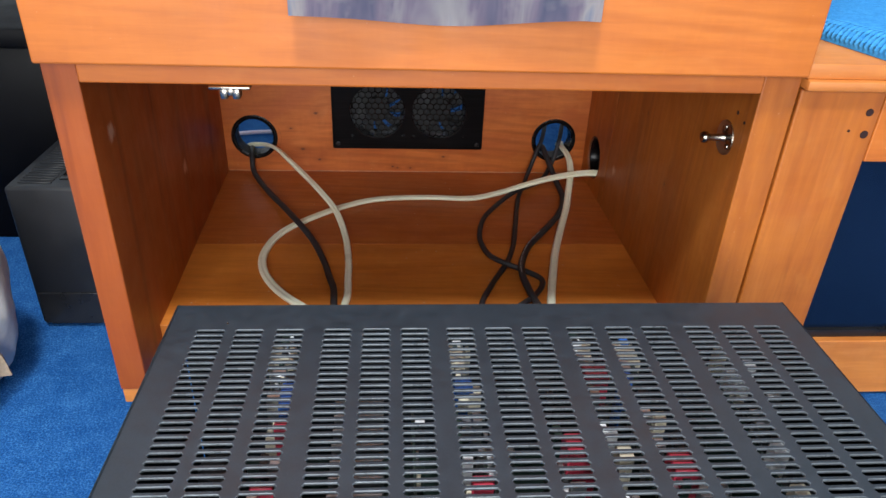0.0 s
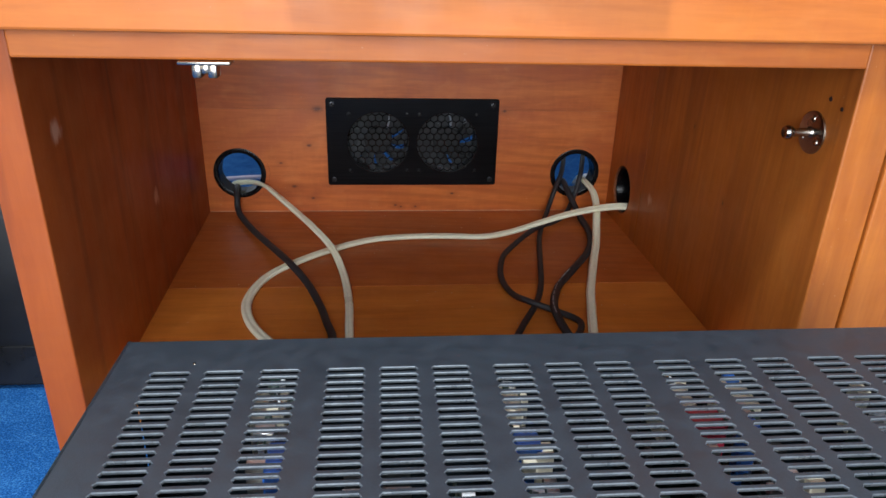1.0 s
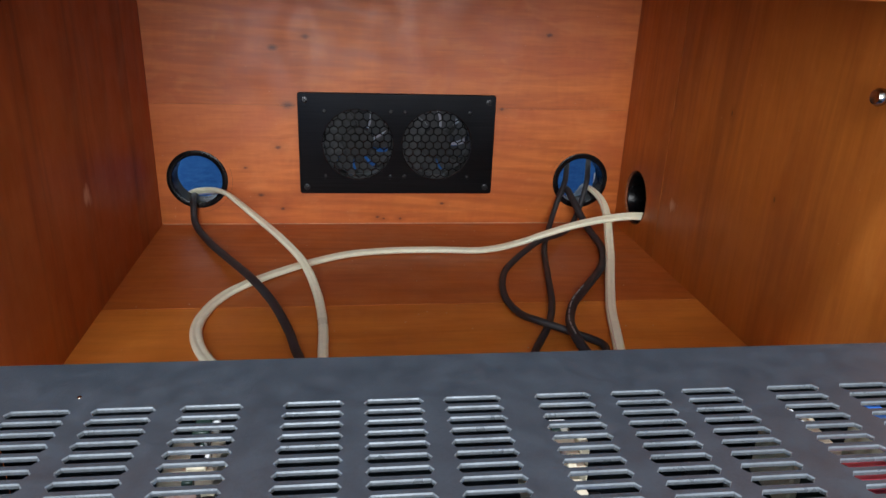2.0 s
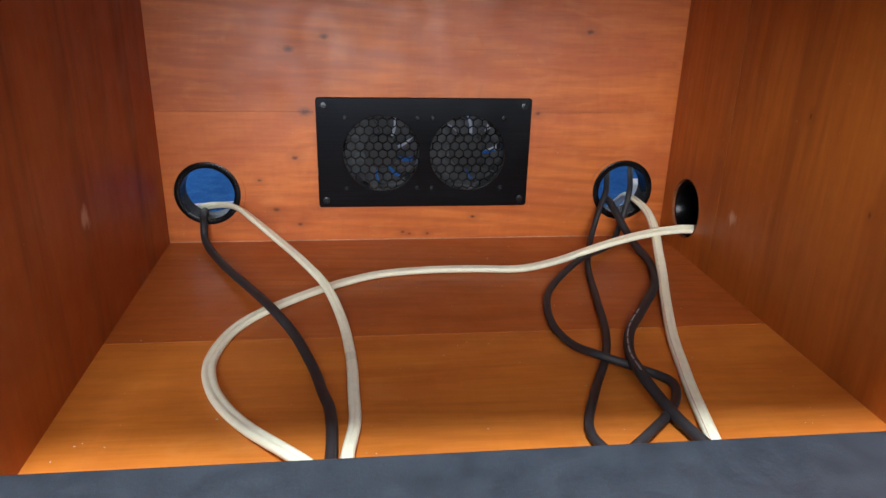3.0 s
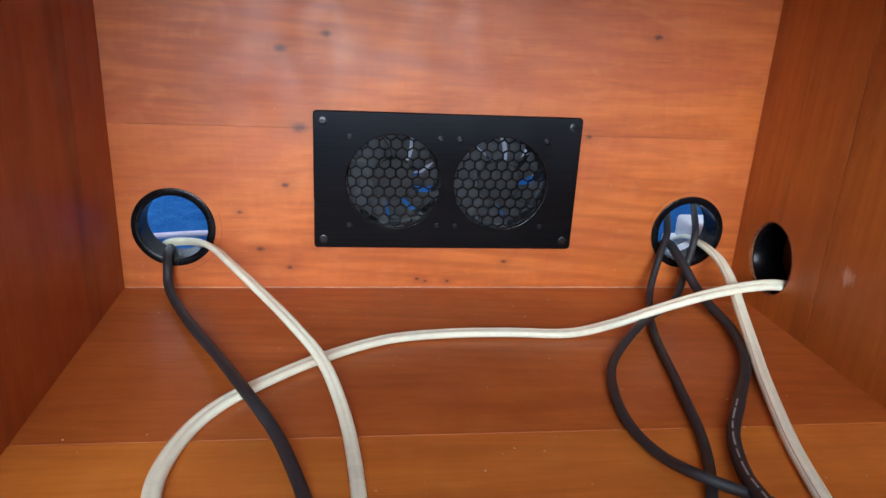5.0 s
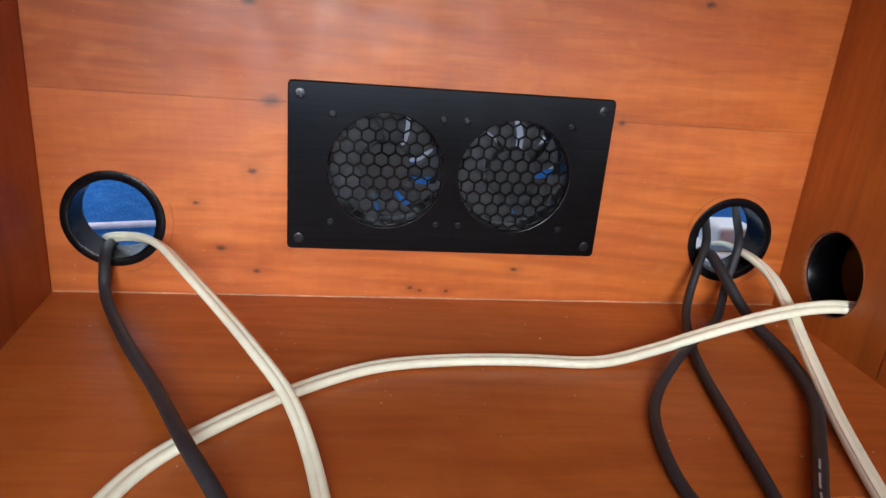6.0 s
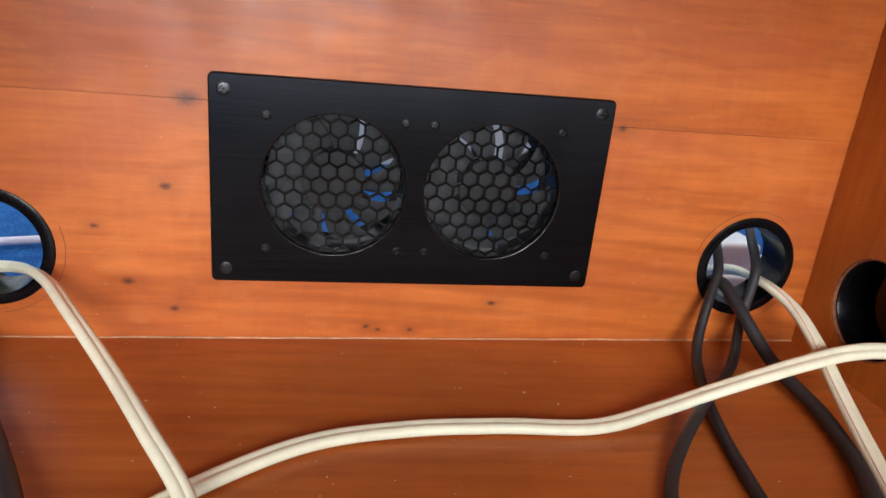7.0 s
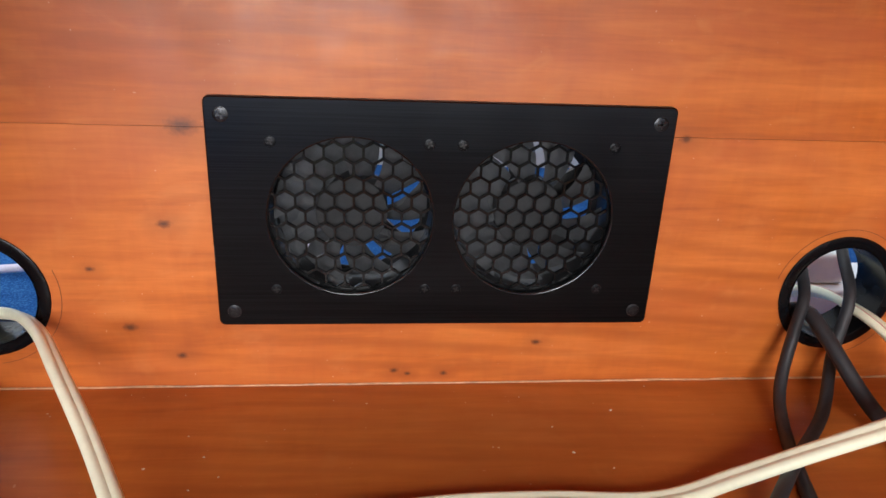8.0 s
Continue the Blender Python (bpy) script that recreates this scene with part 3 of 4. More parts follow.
def fan(cx, turn):
    m = pose(cx, 0, FAN_Z, 90, 0, 0)
    hold = part("housing", lathe([(FAN_R, -0.0022), (FAN_R, -0.0195), (0.0352, -0.0232), (0.0352, -0.0240), (0.0415, -0.0240), (0.0415, -0.0022), (FAN_R, -0.0022)], 64, m), M_BLACK, fan_panel)
    # honeycomb guard, clipped to the round opening
    bm = bmesh.new()
    pitch = 0.0091
    big, small = pitch / math.sqrt(3) * 1.0, (pitch - 0.00110) / math.sqrt(3)
    for j in range(-6, 7):
        for i in range(-6, 7):
            ox = (i + (0.5 if j % 2 else 0.0)) * pitch + 0.0012
            oz = j * pitch * math.sqrt(3) / 2 - 0.001
            if math.hypot(ox, oz) > FAN_R + 0.003:
                continue
            ring = []
            for y in (0.0002, 0.0019):
                for r in (big, small):
                    row = []
                    for k in range(6):
                        a = math.pi / 6 + k * math.pi / 3
                        px, pz = ox + r * math.cos(a), oz + r * math.sin(a)
                        d = math.hypot(px, pz)
                        if d > FAN_R + 0.0005:
                            px, pz = px * (FAN_R + 0.0005) / d, pz * (FAN_R + 0.0005) / d
                        row.append(bm.verts.new((cx + px, y, FAN_Z + pz)))
                    ring.append(row)
            fo, fi, bo, bi = ring
            for k in range(6):
                q = (k + 1) % 6
                bm.faces.new((fo[k], fo[q], fi[q], fi[k]))
                bm.faces.new((fi[k], fi[q], bi[q], bi[k]))
    bmesh.ops.remove_doubles(bm, verts=bm.verts[:], dist=2e-5)
    bmesh.ops.delete(bm, geom=[q for q in bm.verts if not q.link_faces], context="VERTS")
    part("guard", bm, M_GRILLE, fan_panel, "black honeycomb fan guard", smooth=25)
    part("hub", lathe([(0, -0.0048), (0.0158, -0.0048), (0.0172, -0.0058), (0.0175, -0.020), (0, -0.020)], 40, m), M_HUB, fan_panel)
    # blades
    for b in range(9):
        bm = bmesh.new()
        grid = []
        for i in range(7):
            r = 0.0160 + (0.0370 - 0.0160) * i / 6
            row = []
            for k in range(6):
                s = k / 5
                a = turn + b * 2 * math.pi / 9 - 0.64 * s + 0.26 * (i / 6) ** 1.3 + 0.05 * math.sin(3 * s)
                y = 0.0065 + 0.0125 * s - 0.0012 * math.sin(math.pi * s)
                row.append(bm.verts.new((cx + r * math.cos(a), y, FAN_Z + r * math.sin(a))))
            grid.append(row)
        for i in range(6):
            for k in range(5):
                bm.faces.new((grid[i][k], grid[i + 1][k], grid[i + 1][k + 1], grid[i][k + 1]))
        bmesh.ops.solidify(bm, geom=bm.faces[:], thickness=0.0009)
        part("blade", bm, M_FANPL, fan_panel, smooth=50)
    # rear struts, widened in black to stand for the dark space behind the fan
    for k in range(5):
        a = 0.5 + k * 2 * math.pi / 5
        d, e = Vector((math.cos(a), 0, math.sin(a))), Vector((-math.sin(a), 0, math.cos(a))) * 0.0052
        o = Vector((cx, 0, FAN_Z))
        bm = bmesh.new()
        vv = [bm.verts.new(o + d * r + e * s + Vector((0, y, 0))) for y in (0.0208, 0.0238) for r, s in ((0.012, -1), (0.0370, -1), (0.0370, 1), (0.012, 1))]
        for f in ((0, 1, 2, 3), (7, 6, 5, 4), (0, 4, 5, 1), (1, 5, 6, 2), (2, 6, 7, 3), (3, 7, 4, 0)):
            bm.faces.new([vv[i] for i in f])
        part("strut", bm, M_BLACK, fan_panel, smooth=0)


fan(-FAN_X, 0.2)
fan(FAN_X, 0.55)

# ---- door catch and stop ----
STUD_X, STUD_Y, STUD_Z = right_face(-0.402), -0.402, 0.2115
knob = tagged(empty("door_catch_stud", STUD_X, STUD_Y, STUD_Z), "shiny nickel door catch stud on a round base plate", "door catch")
m = pose(STUD_X, STUD_Y, STUD_Z, 0, -90, 0)
part("base_plate", lathe([(0.0152, 0.0), (0.0150, 0.0012), (0.0135, 0.0018), (0, 0.0019)], 36, m), M_CHROME, knob)
part("stem", lathe([(0.0042, 0.0017), (0.0034, 0.0035), (0.0030, 0.012), (0.0032, 0.0150), (0.0048, 0.0165), (0.0052, 0.0190), (0.0040, 0.0212), (0, 0.0218)], 24, m), M_CHROME, knob)
for dy, dz in ((0.0, 0.0098), (0.0085, -0.0052), (-0.0085, -0.0052)):
    part("screw", lathe([(0.0026, 0.0017), (0.0022, 0.0026), (0, 0.0029)], 14, pose(STUD_X, STUD_Y + dy, STUD_Z + dz, 0, -90, 0)), M_CHROME, knob)

catch = tagged(empty("roller_catch", -0.14, -0.43, TOP), "small nickel spring catch fixed under the compartment top", "door catch")
part("plate", rounded(-0.157, -0.127, -0.4450, -0.430, TOP - 0.0022, TOP - 0.0002, 0.0006), M_CHROME, catch)
for x in (-0.1465, -0.1375):
    part("jaw", rounded(x - 0.0028, x + 0.0028, -0.4445, -0.434, TOP - 0.0098, TOP - 0.002, 0.0012), M_CHROME, catch)
part("bridge", rounded(-0.1445, -0.1395, -0.4435, -0.435, TOP - 0.0075, TOP - 0.002, 0.001), M_CHROME, catch)

# ---- cables ----
TWIN, TWIN_WIDE, SLIM, THICK = twin_profile(0.0026, 0.0020), twin_profile(0.0027, 0.0021), circle_profile(0.0031), circle_profile(0.0039, 14)


M_STRIPE = plain("faded_red_print", (0.62, 0.36, 0.29), 0.6)


def stripe(ob, points, across, up, width, twist, material, name="stripe", dashes=0):
    """A thin printed line along a cable; dashes: how many short marks instead."""
    prof = [(across - width, up), (across + width, up), (across + width, up - 0.0005), (across - width, up - 0.0005)]
    if not dashes:
        part(name, sweep(points, prof, 0.005, twist), material, ob, smooth=60)
        return
    line = spline(points, 0.004)
    for k in range(dashes):
        i = 2 + int(k * (len(line) - 6) / dashes)
        part(name, sweep(line[i:i + 3 - k % 2], prof, 0.002), material, ob, smooth=60)


def cable(name, points, profile, material, label, group, twist=(0.0, 1.0), line=0.0, marks=(0, 0, 0)):
    ob = part(name, sweep(points, profile, 0.005, twist), material, smooth=60)
    if line:
        stripe(ob, points, line, 0.0027, 0.00011, twist, M_STRIPE)
    if marks[2]:
        stripe(ob, points[marks[0]:marks[1]], 0.0012, 0.0043, 0.0005, (0.0, 1.0), M_PRINT, "print_mark", marks[2])
    return tagged(ob, label, "cable", group)


SPK = "flat cream two-core speaker cable "
cable("speaker_cable", [(0.330, -0.078, 0.004), (0.298, -0.073, 0.026), (0.262, -0.0715, 0.0315), (0.235, -0.073, 0.0310), (0.205, -0.080, 0.0290), (0.178, -0.085, 0.0245), (0.150, -0.087, 0.0165), (0.121, -0.089, 0.0075),
      (0.084, -0.097, 0.0036), (0.038, -0.095, 0.0036), (-0.008, -0.096, 0.0036), (-0.053, -0.105, 0.0036), (-0.095, -0.130, 0.0036), (-0.132, -0.163, 0.0036),
      (-0.155, -0.190, 0.0030), (-0.167, -0.220, 0.0030), (-0.171, -0.254, 0.0030), (-0.165, -0.284, 0.0030), (-0.152, -0.311, 0.0030), (-0.132, -0.337, 0.0030),
      (-0.095, -0.377, 0.006), (-0.068, -0.420, 0.012), (-0.055, -0.480, 0.030), (-0.050, -0.541, 0.045)], TWIN_WIDE, M_CREAM, SPK + "in a wide loop on boards", "speaker cables", (0.9, 0.22))
cable("speaker_cable", [(-0.262, 0.105, -0.03), (-0.245, 0.060, 0.006), (-0.230, 0.026, 0.029), (-0.204, 0.004, 0.0385), (-0.185, -0.018, 0.0410), (-0.167, -0.045, 0.038), (-0.139, -0.088, 0.032), (-0.116, -0.127, 0.028),
      (-0.094, -0.163, 0.0185), (-0.080, -0.205, 0.0065), (-0.073, -0.257, 0.0030), (-0.071, -0.302, 0.0030), (-0.070, -0.335, 0.0030), (-0.074, -0.374, 0.006), (-0.073, -0.425, 0.012), (-0.070, -0.480, 0.03), (-0.068, -0.541, 0.045)],
      twin_profile(0.0025, 0.0015), M_CREAM, SPK + "out of the back grommet", "speaker cables", (1.25, 0.42))
cable("speaker_cable", [(0.250, 0.120, -0.004), (0.236, 0.05, 0.030), (0.226, 0.0, 0.0425), (0.2305, -0.028, 0.0380), (0.229, -0.056, 0.0285), (0.220, -0.092, 0.0180), (0.209, -0.132, 0.0090), (0.195, -0.173, 0.0050), (0.174, -0.237, 0.0030), (0.162, -0.283, 0.0030),
      (0.153, -0.320, 0.0030), (0.138, -0.387, 0.006), (0.126, -0.430, 0.012), (0.112, -0.485, 0.03), (0.105, -0.541, 0.045)], TWIN, M_CREAM, SPK + "with a printed edge line", "speaker cables", (0.8, 0.3), line=0.0030)
BLK = "matt black round cable out of the back grommet"
cable("black_cable", [(-0.235, 0.09, -0.03), (-0.228, 0.03, 0.022), (-0.224, 0.0, 0.0292), (-0.222, -0.012, 0.022), (-0.218, -0.026, 0.008), (-0.193, -0.078, 0.0060), (-0.163, -0.134, 0.0085), (-0.137, -0.190, 0.0150), (-0.116, -0.224, 0.0080),
      (-0.100, -0.265, 0.0038), (-0.091, -0.300, 0.0038), (-0.085, -0.324, 0.0038), (-0.083, -0.371, 0.005), (-0.088, -0.425, 0.012), (-0.095, -0.485, 0.03), (-0.095, -0.541, 0.04)], circle_profile(0.0037), M_CABLE, BLK, "black cables")
cable("black_cable", [(0.222, 0.11, 0.14), (0.211, 0.055, 0.086), (0.203, 0.024, 0.064), (0.195, 0.0, 0.0500), (0.187, -0.010, 0.036), (0.172, -0.033, 0.008), (0.151, -0.093, 0.0036), (0.136, -0.166, 0.0036), (0.124, -0.226, 0.0036), (0.110, -0.268, 0.0036),
      (0.088, -0.312, 0.0036), (0.072, -0.351, 0.0036), (0.076, -0.375, 0.0036), (0.092, -0.400, 0.005), (0.120, -0.440, 0.012), (0.140, -0.490, 0.03), (0.145, -0.541, 0.04)], SLIM, M_CABLE, BLK, "black cables")
cable("black_cable", [(0.250, 0.11, 0.14), (0.238, 0.055, 0.086), (0.229, 0.024, 0.064), (0.221, 0.0, 0.0490), (0.212, -0.010, 0.020), (0.190, -0.042, 0.0055), (0.145, -0.089, 0.0095), (0.110, -0.129, 0.0036), (0.093, -0.164, 0.0036), (0.085, -0.210, 0.0036), (0.090, -0.248, 0.005),
      (0.102, -0.276, 0.0105), (0.128, -0.286, 0.0045), (0.145, -0.305, 0.0036), (0.133, -0.333, 0.0036), (0.103, -0.364, 0.005), (0.064, -0.400, 0.007), (0.03, -0.45, 0.015), (0.02, -0.541, 0.04)], SLIM, M_CABLE, "matt black round cable bent in a loop on boards", "black cables")
cable("power_cable", [(0.20, 0.10, -0.02), (0.199, 0.03, 0.025), (0.197, 0.0, 0.042), (0.201, -0.018, 0.034), (0.210, -0.049, 0.0125), (0.212, -0.096, 0.0055), (0.197, -0.144, 0.0046), (0.166, -0.194, 0.0046), (0.142, -0.231, 0.0046), (0.128, -0.268, 0.0065),
      (0.122, -0.301, 0.0115), (0.124, -0.324, 0.009), (0.131, -0.354, 0.0046), (0.142, -0.400, 0.006), (0.16, -0.45, 0.012), (0.19, -0.541, 0.03)], THICK, M_CABLE, "thick black power cord with faint pale printing", "black cables", marks=(7, 12, 16))

# ---- amplifier in front of the cabinet ----
AX0, AX1, AY0, AY1, AZ = -0.1745, 0.2715, -0.915, -0.5395, 0.134
amp = tagged(empty("receiver", 0.05, -0.73, CARPET), "dark grey steel audio receiver with slotted top on carpet", "receiver")
COLS = [-0.1435, -0.118, -0.091, -0.059, -0.033, -0.007, 0.024, 0.0505, 0.076, 0.1075, 0.135, 0.1605, 0.191, 0.217, 0.2425]
PITCH, ROWS0, NROWS, HALF, SLOT, CHAMFER = 0.00578, -0.5713, 52, 0.0095, 0.00165, 0.0004
# slotted top: one cell a slot, joined with the plain strips between
verts, faces, shiny = [], [], []


def quad(*pts, edge=0):
    n = len(verts)
    verts.extend(pts)
    faces.append(tuple(range(n, n + len(pts))))
    shiny.append(edge)


TH = 0.0014
y_hi, y_lo = ROWS0 + PITCH / 2, ROWS0 - PITCH * (NROWS - 0.5)
edges = [AX0 + 0.003]
for c in COLS:
    edges += [c - HALF - 0.0012, c + HALF + 0.0012]
edges.append(AX1 - 0.003)
for i in range(0, len(edges), 2):
    for k in range(2 * NROWS):
        ya, yb = y_hi - k * PITCH / 2, y_hi - (k + 1) * PITCH / 2
        quad((edges[i], yb, AZ), (edges[i + 1], yb, AZ), (edges[i + 1], ya, AZ), (edges[i], ya, AZ))
xs = sorted(edges + COLS)
for x0, x1 in zip(xs, xs[1:]):
    quad((x0, y_hi, AZ), (x1, y_hi, AZ), (x1, AY1 - 0.0025, AZ), (x0, AY1 - 0.0025, AZ))
    quad((x0, AY0 + 0.003, AZ), (x1, AY0 + 0.003, AZ), (x1, y_lo, AZ), (x0, y_lo, AZ))
for c in COLS:
    for r in range(NROWS):
        y = ROWS0 - PITCH * r
        a, b = HALF + 0.0012, PITCH / 2
        outer = [(c - a, y - b), (c, y - b), (c + a, y - b), (c + a, y), (c + a, y + b), (c, y + b), (c - a, y + b), (c - a, y)]
        h, k, q = HALF, SLOT, 0.0011
        inner = [(c - h + q, y - k), (c, y - k), (c + h - q, y - k), (c + h, y), (c + h - q, y + k), (c, y + k), (c - h + q, y + k), (c - h, y)]
        e = CHAMFER
        lip = [(c - h + q, y - k - e), (c, y - k - e), (c + h - q, y - k - e), (c + h + e, y), (c + h - q, y + k + e), (c, y + k + e), (c - h + q, y + k + e), (c - h - e, y)]
        for i in range(8):
            j = (i + 1) % 8
            quad((*outer[i], AZ), (*outer[j], AZ), (*lip[j], AZ), (*lip[i], AZ))
            quad((*lip[i], AZ), (*lip[j], AZ), (*inner[j], AZ - e), (*inner[i], AZ - e), edge=1)
            quad((*inner[i], AZ - e), (*inner[j], AZ - e), (*inner[j], AZ - TH), (*inner[i], AZ - TH), edge=1)
me = bpy.data.meshes.new("slotted_top")
me.from_pydata(verts, [], faces)
me.polygons.foreach_set("material_index", shiny)
bm = bmesh.new()
bm.from_mesh(me)
bmesh.ops.remove_doubles(bm, verts=bm.verts[:], dist=1e-5)
part("slotted_top", bm, M_COVER, amp, smooth=0).data.materials.append(M_EDGE)
# folded rim and sides
rim = [(AX0 + 0.003, AZ), (AX0 + 0.0009, AZ - 0.0009), (AX0, AZ - 0.003), (AX0, -0.030)]
for side in (0, 1):
    bm = bmesh.new()
    rows = []
    for x, z in rim:
        x = x if not side else AX0 + AX1 - x
        rows.append([bm.verts.new((x, AY0, z)), bm.verts.new((x, AY1, z))])
    for p, q in zip(rows, rows[1:]):
        bm.faces.new((p[0], p[1], q[1], q[0]))
    bmesh.ops.solidify(bm, geom=bm.faces[:], thickness=0.0)
    part("side_cover", bm, M_COVER, amp, smooth=60)
part("rear_panel", box(AX0 + 0.0015, AX1 - 0.0015, AY1 - 0.0030, AY1 - 0.0003, -0.030, AZ - 0.0002), M_COVER, amp, smooth=0, bevel=0.0008)
part("front_panel", rounded(AX0 - 0.002, AX1 + 0.002, AY0 - 0.016, AY0 + 0.0028, -0.032, AZ + 0.001, 0.003), M_BLACK, amp)
part("bottom_plate", box(AX0 + 0.0001, AX1 - 0.0001, AY0 + 0.003, AY1 - 0.0031, -0.0302, -0.0285), M_ALU, amp, smooth=0)
for x in (AX0 + 0.05, AX1 - 0.05):
    for y in (AY0 + 0.05, AY1 - 0.05):
        part("rubber_foot", lathe([(0, -0.0303), (0.022, -0.0303), (0.020, CARPET - 0.001), (0, CARPET - 0.001)], 28, pose(x, y, 0)), M_BLACK, amp)
part("cover_screw", lathe([(0.0008, 0), (0.0007, 0.0003), (0, 0.0004)], 12, pose(-0.134, -0.5625, AZ)), M_CHROME, amp)
# inside: boards, heat sink, capacitors and small parts that show through the slots
part("circuit_board", box(AX0 + 0.02, AX1 - 0.02, AY0 + 0.03, AY1 - 0.02, 0.0, 0.0018), M_PCB, amp, smooth=0)
rng = random.Random(11)
for x, y0, y1, z1 in ((-0.097, -0.62, -0.565, 0.124), (-0.088, -0.80, -0.63, 0.105), (-0.01, -0.86, -0.62, 0.108), (0.017, -0.66, -0.565, 0.118), (0.032, -0.86, -0.62, 0.1),
                      (0.072, -0.86, -0.66, 0.104), (0.100, -0.63, -0.565, 0.118), (0.128, -0.86, -0.60, 0.104), (0.16, -0.86, -0.70, 0.1), (0.205, -0.84, -0.585, 0.104)):
    card = part("riser_board", box(x, x + 0.0016, y0, y1, 0.0018, z1), M_PCB, amp, smooth=0)
    for k in range(34):
        y, z = rng.uniform(y0 + 0.004, y1 - 0.004), z1 + 0.008 - rng.random() ** 2 * 0.05
        s, w = rng.uniform(0.0015, 0.005), rng.uniform(0.002, 0.006)
        z = min(z, 0.1270 - s)
        mat = rng.choice((M_BEIGE, M_WHITE, M_ALU, M_ALU, M_BLACK, M_BEIGE, M_PCB, M_WHITE, M_PCB))
        part("component", rounded(x + 0.0017, x + 0.0017 + w, y - s, y + s, z - s, z + s, 0.0004, 1), mat, card)
for x, y, w, d, mat in ((-0.084, -0.630, 0.006, 0.011, M_BLUE), (0.022, -0.624, 0.006, 0.006, M_BLUE), (0.109, -0.611, 0.008, 0.008, M_RED), (0.085, -0.675, 0.009, 0.009, M_RED), (0.140, -0.690, 0.008, 0.008, M_RED),
                        (0.128, -0.617, 0.004, 0.004, M_BLUE), (-0.086, -0.655, 0.004, 0.003, M_RED), (-0.090, -0.700, 0.006, 0.003, M_RED), (0.026, -0.700, 0.006, 0.004, M_RED)):
    part("relay", rounded(x - w, x + w, y - d, y + d, 0.085, 0.1305, 0.001, 1), mat, amp)
for x, y in ((-0.095, -0.583), (0.018, -0.585), (0.105, -0.582), (0.137, -0.585)):
    part("connector_strip", rounded(x - 0.008, x + 0.008, y - 0.013, y + 0.010, 0.10, 0.1250, 0.001, 1), M_BEIGE, amp)
for x in (-0.094, -0.087, 0.021, 0.029, 0.078, 0.105, 0.112, 0.131, 0.139, 0.208, 0.221):
    for k in range(9):
        y = -0.575 - 0.025 * k + rng.uniform(-0.006, 0.006)
        w, d, z = rng.uniform(0.0015, 0.0048), rng.uniform(0.0015, 0.006), rng.uniform(0.112, 0.1290)
        mat = rng.choice((M_BEIGE, M_ALU, M_ALU, M_ALU, M_WHITE, M_BEIGE, M_PCB, M_BLACK, M_BLACK, M_BLUE))
        part("component", rounded(x - w, x + w, y - d, y + d, 0.095, z, 0.0004, 1), mat, amp)
for i in range(16):
    y = -0.60 - i * 0.013
    part("heat_sink_fin", box(-0.060, -0.028, y - 0.0007, y + 0.0007, 0.012, 0.096), M_ALU, amp, smooth=0)
for x, y, r, h in ((0.05, -0.62, 0.011, 0.07), (0.055, -0.60, 0.008, 0.05), (0.18, -0.62, 0.013, 0.075), (0.18, -0.66, 0.013, 0.075), (0.235, -0.61, 0.012, 0.07), (0.235, -0.65, 0.012, 0.07), (-0.135, -0.62, 0.016, 0.06), (-0.135, -0.67, 0.016, 0.06)):
    part("capacitor", lathe([(0, h), (r * 0.85, h), (r, h - 0.003), (r, 0.0018), (0, 0.0018)], 24, pose(x, y, 0)), rng.choice((M_BLACK, M_BLACK, M_ALU)), amp)
part("transformer", rounded(-0.150, -0.105, -0.86, -0.73, 0.0018, 0.085, 0.004), M_BLACK, amp)

# ---- lower unit beside the cabinet ----
side_unit = tagged(empty("side_unit", 0.6, -0.2, CARPET), "low orange varnished unit with a dark navy glass front", "cabinet")
SX0, SX1 = 0.2962, 0.98
part("stile", box(SX0, 0.3665, FRONT - 0.002, FRONT + 0.02, BASE + 0.0005, 0.2665), M_WOOD_Z, side_unit, smooth=0, bevel=0.0015)
part("stile", box(0.90, SX1, FRONT - 0.002, FRONT + 0.02, BASE + 0.0005, 0.2665), M_WOOD_Z, side_unit, smooth=0, bevel=0.0015)
part("rail", box(0.367, 0.8995, FRONT - 0.002, FRONT + 0.02, 0.2065, 0.2665), M_FRONT, side_unit, smooth=0, bevel=0.0012)
part("rail", box(0.367, 0.8995, FRONT - 0.004, FRONT + 0.02, -0.043, 0.022), M_PLINTH, side_unit, smooth=0, bevel=0.0012)
part("glass_front", box(0.3672, 0.8993, FRONT + 0.008, FRONT + 0.013, 0.0302, 0.2063), M_NAVY, side_unit, "dark navy glass panel", smooth=0)
part("gasket", box(0.3672, 0.8993, FRONT + 0.003, FRONT + 0.015, 0.0222, 0.030), M_BLACK, side_unit, smooth=0)
part("unit_top", rounded(SX0, SX1 + 0.006, FRONT - 0.004, 0.02, 0.2755, 0.2875, 0.0012, 2), M_PLINTH, side_unit, "pale orange wooden top board")
part("moulding", rounded(SX0, SX1 + 0.004, FRONT - 0.009, 0.0, 0.2668, 0.2753, 0.0022, 2), M_PLINTH, side_unit)
part("side_board", box(SX1 - 0.024, SX1, FRONT + 0.0205, 0.0, BASE, 0.2668), M_WOOD_Z, side_unit, smooth=0)
part("back_board", box(SX0, SX1 - 0.0245, -0.012, 0.0, BASE, 0.2668), M_WOOD_X, side_unit, smooth=0)
part("floor_board", box(SX0, SX1 - 0.0245, FRONT + 0.0205, -0.0125, -0.018, 0.0), M_WOOD_X, side_unit, smooth=0)
for x in (0.31, 0.93):
    for y in (-0.41, -0.06):
        part("foot", rounded(x, x + 0.04, y, y + 0.04, CARPET - 0.002, BASE, 0.002), M_PLINTH, side_unit)
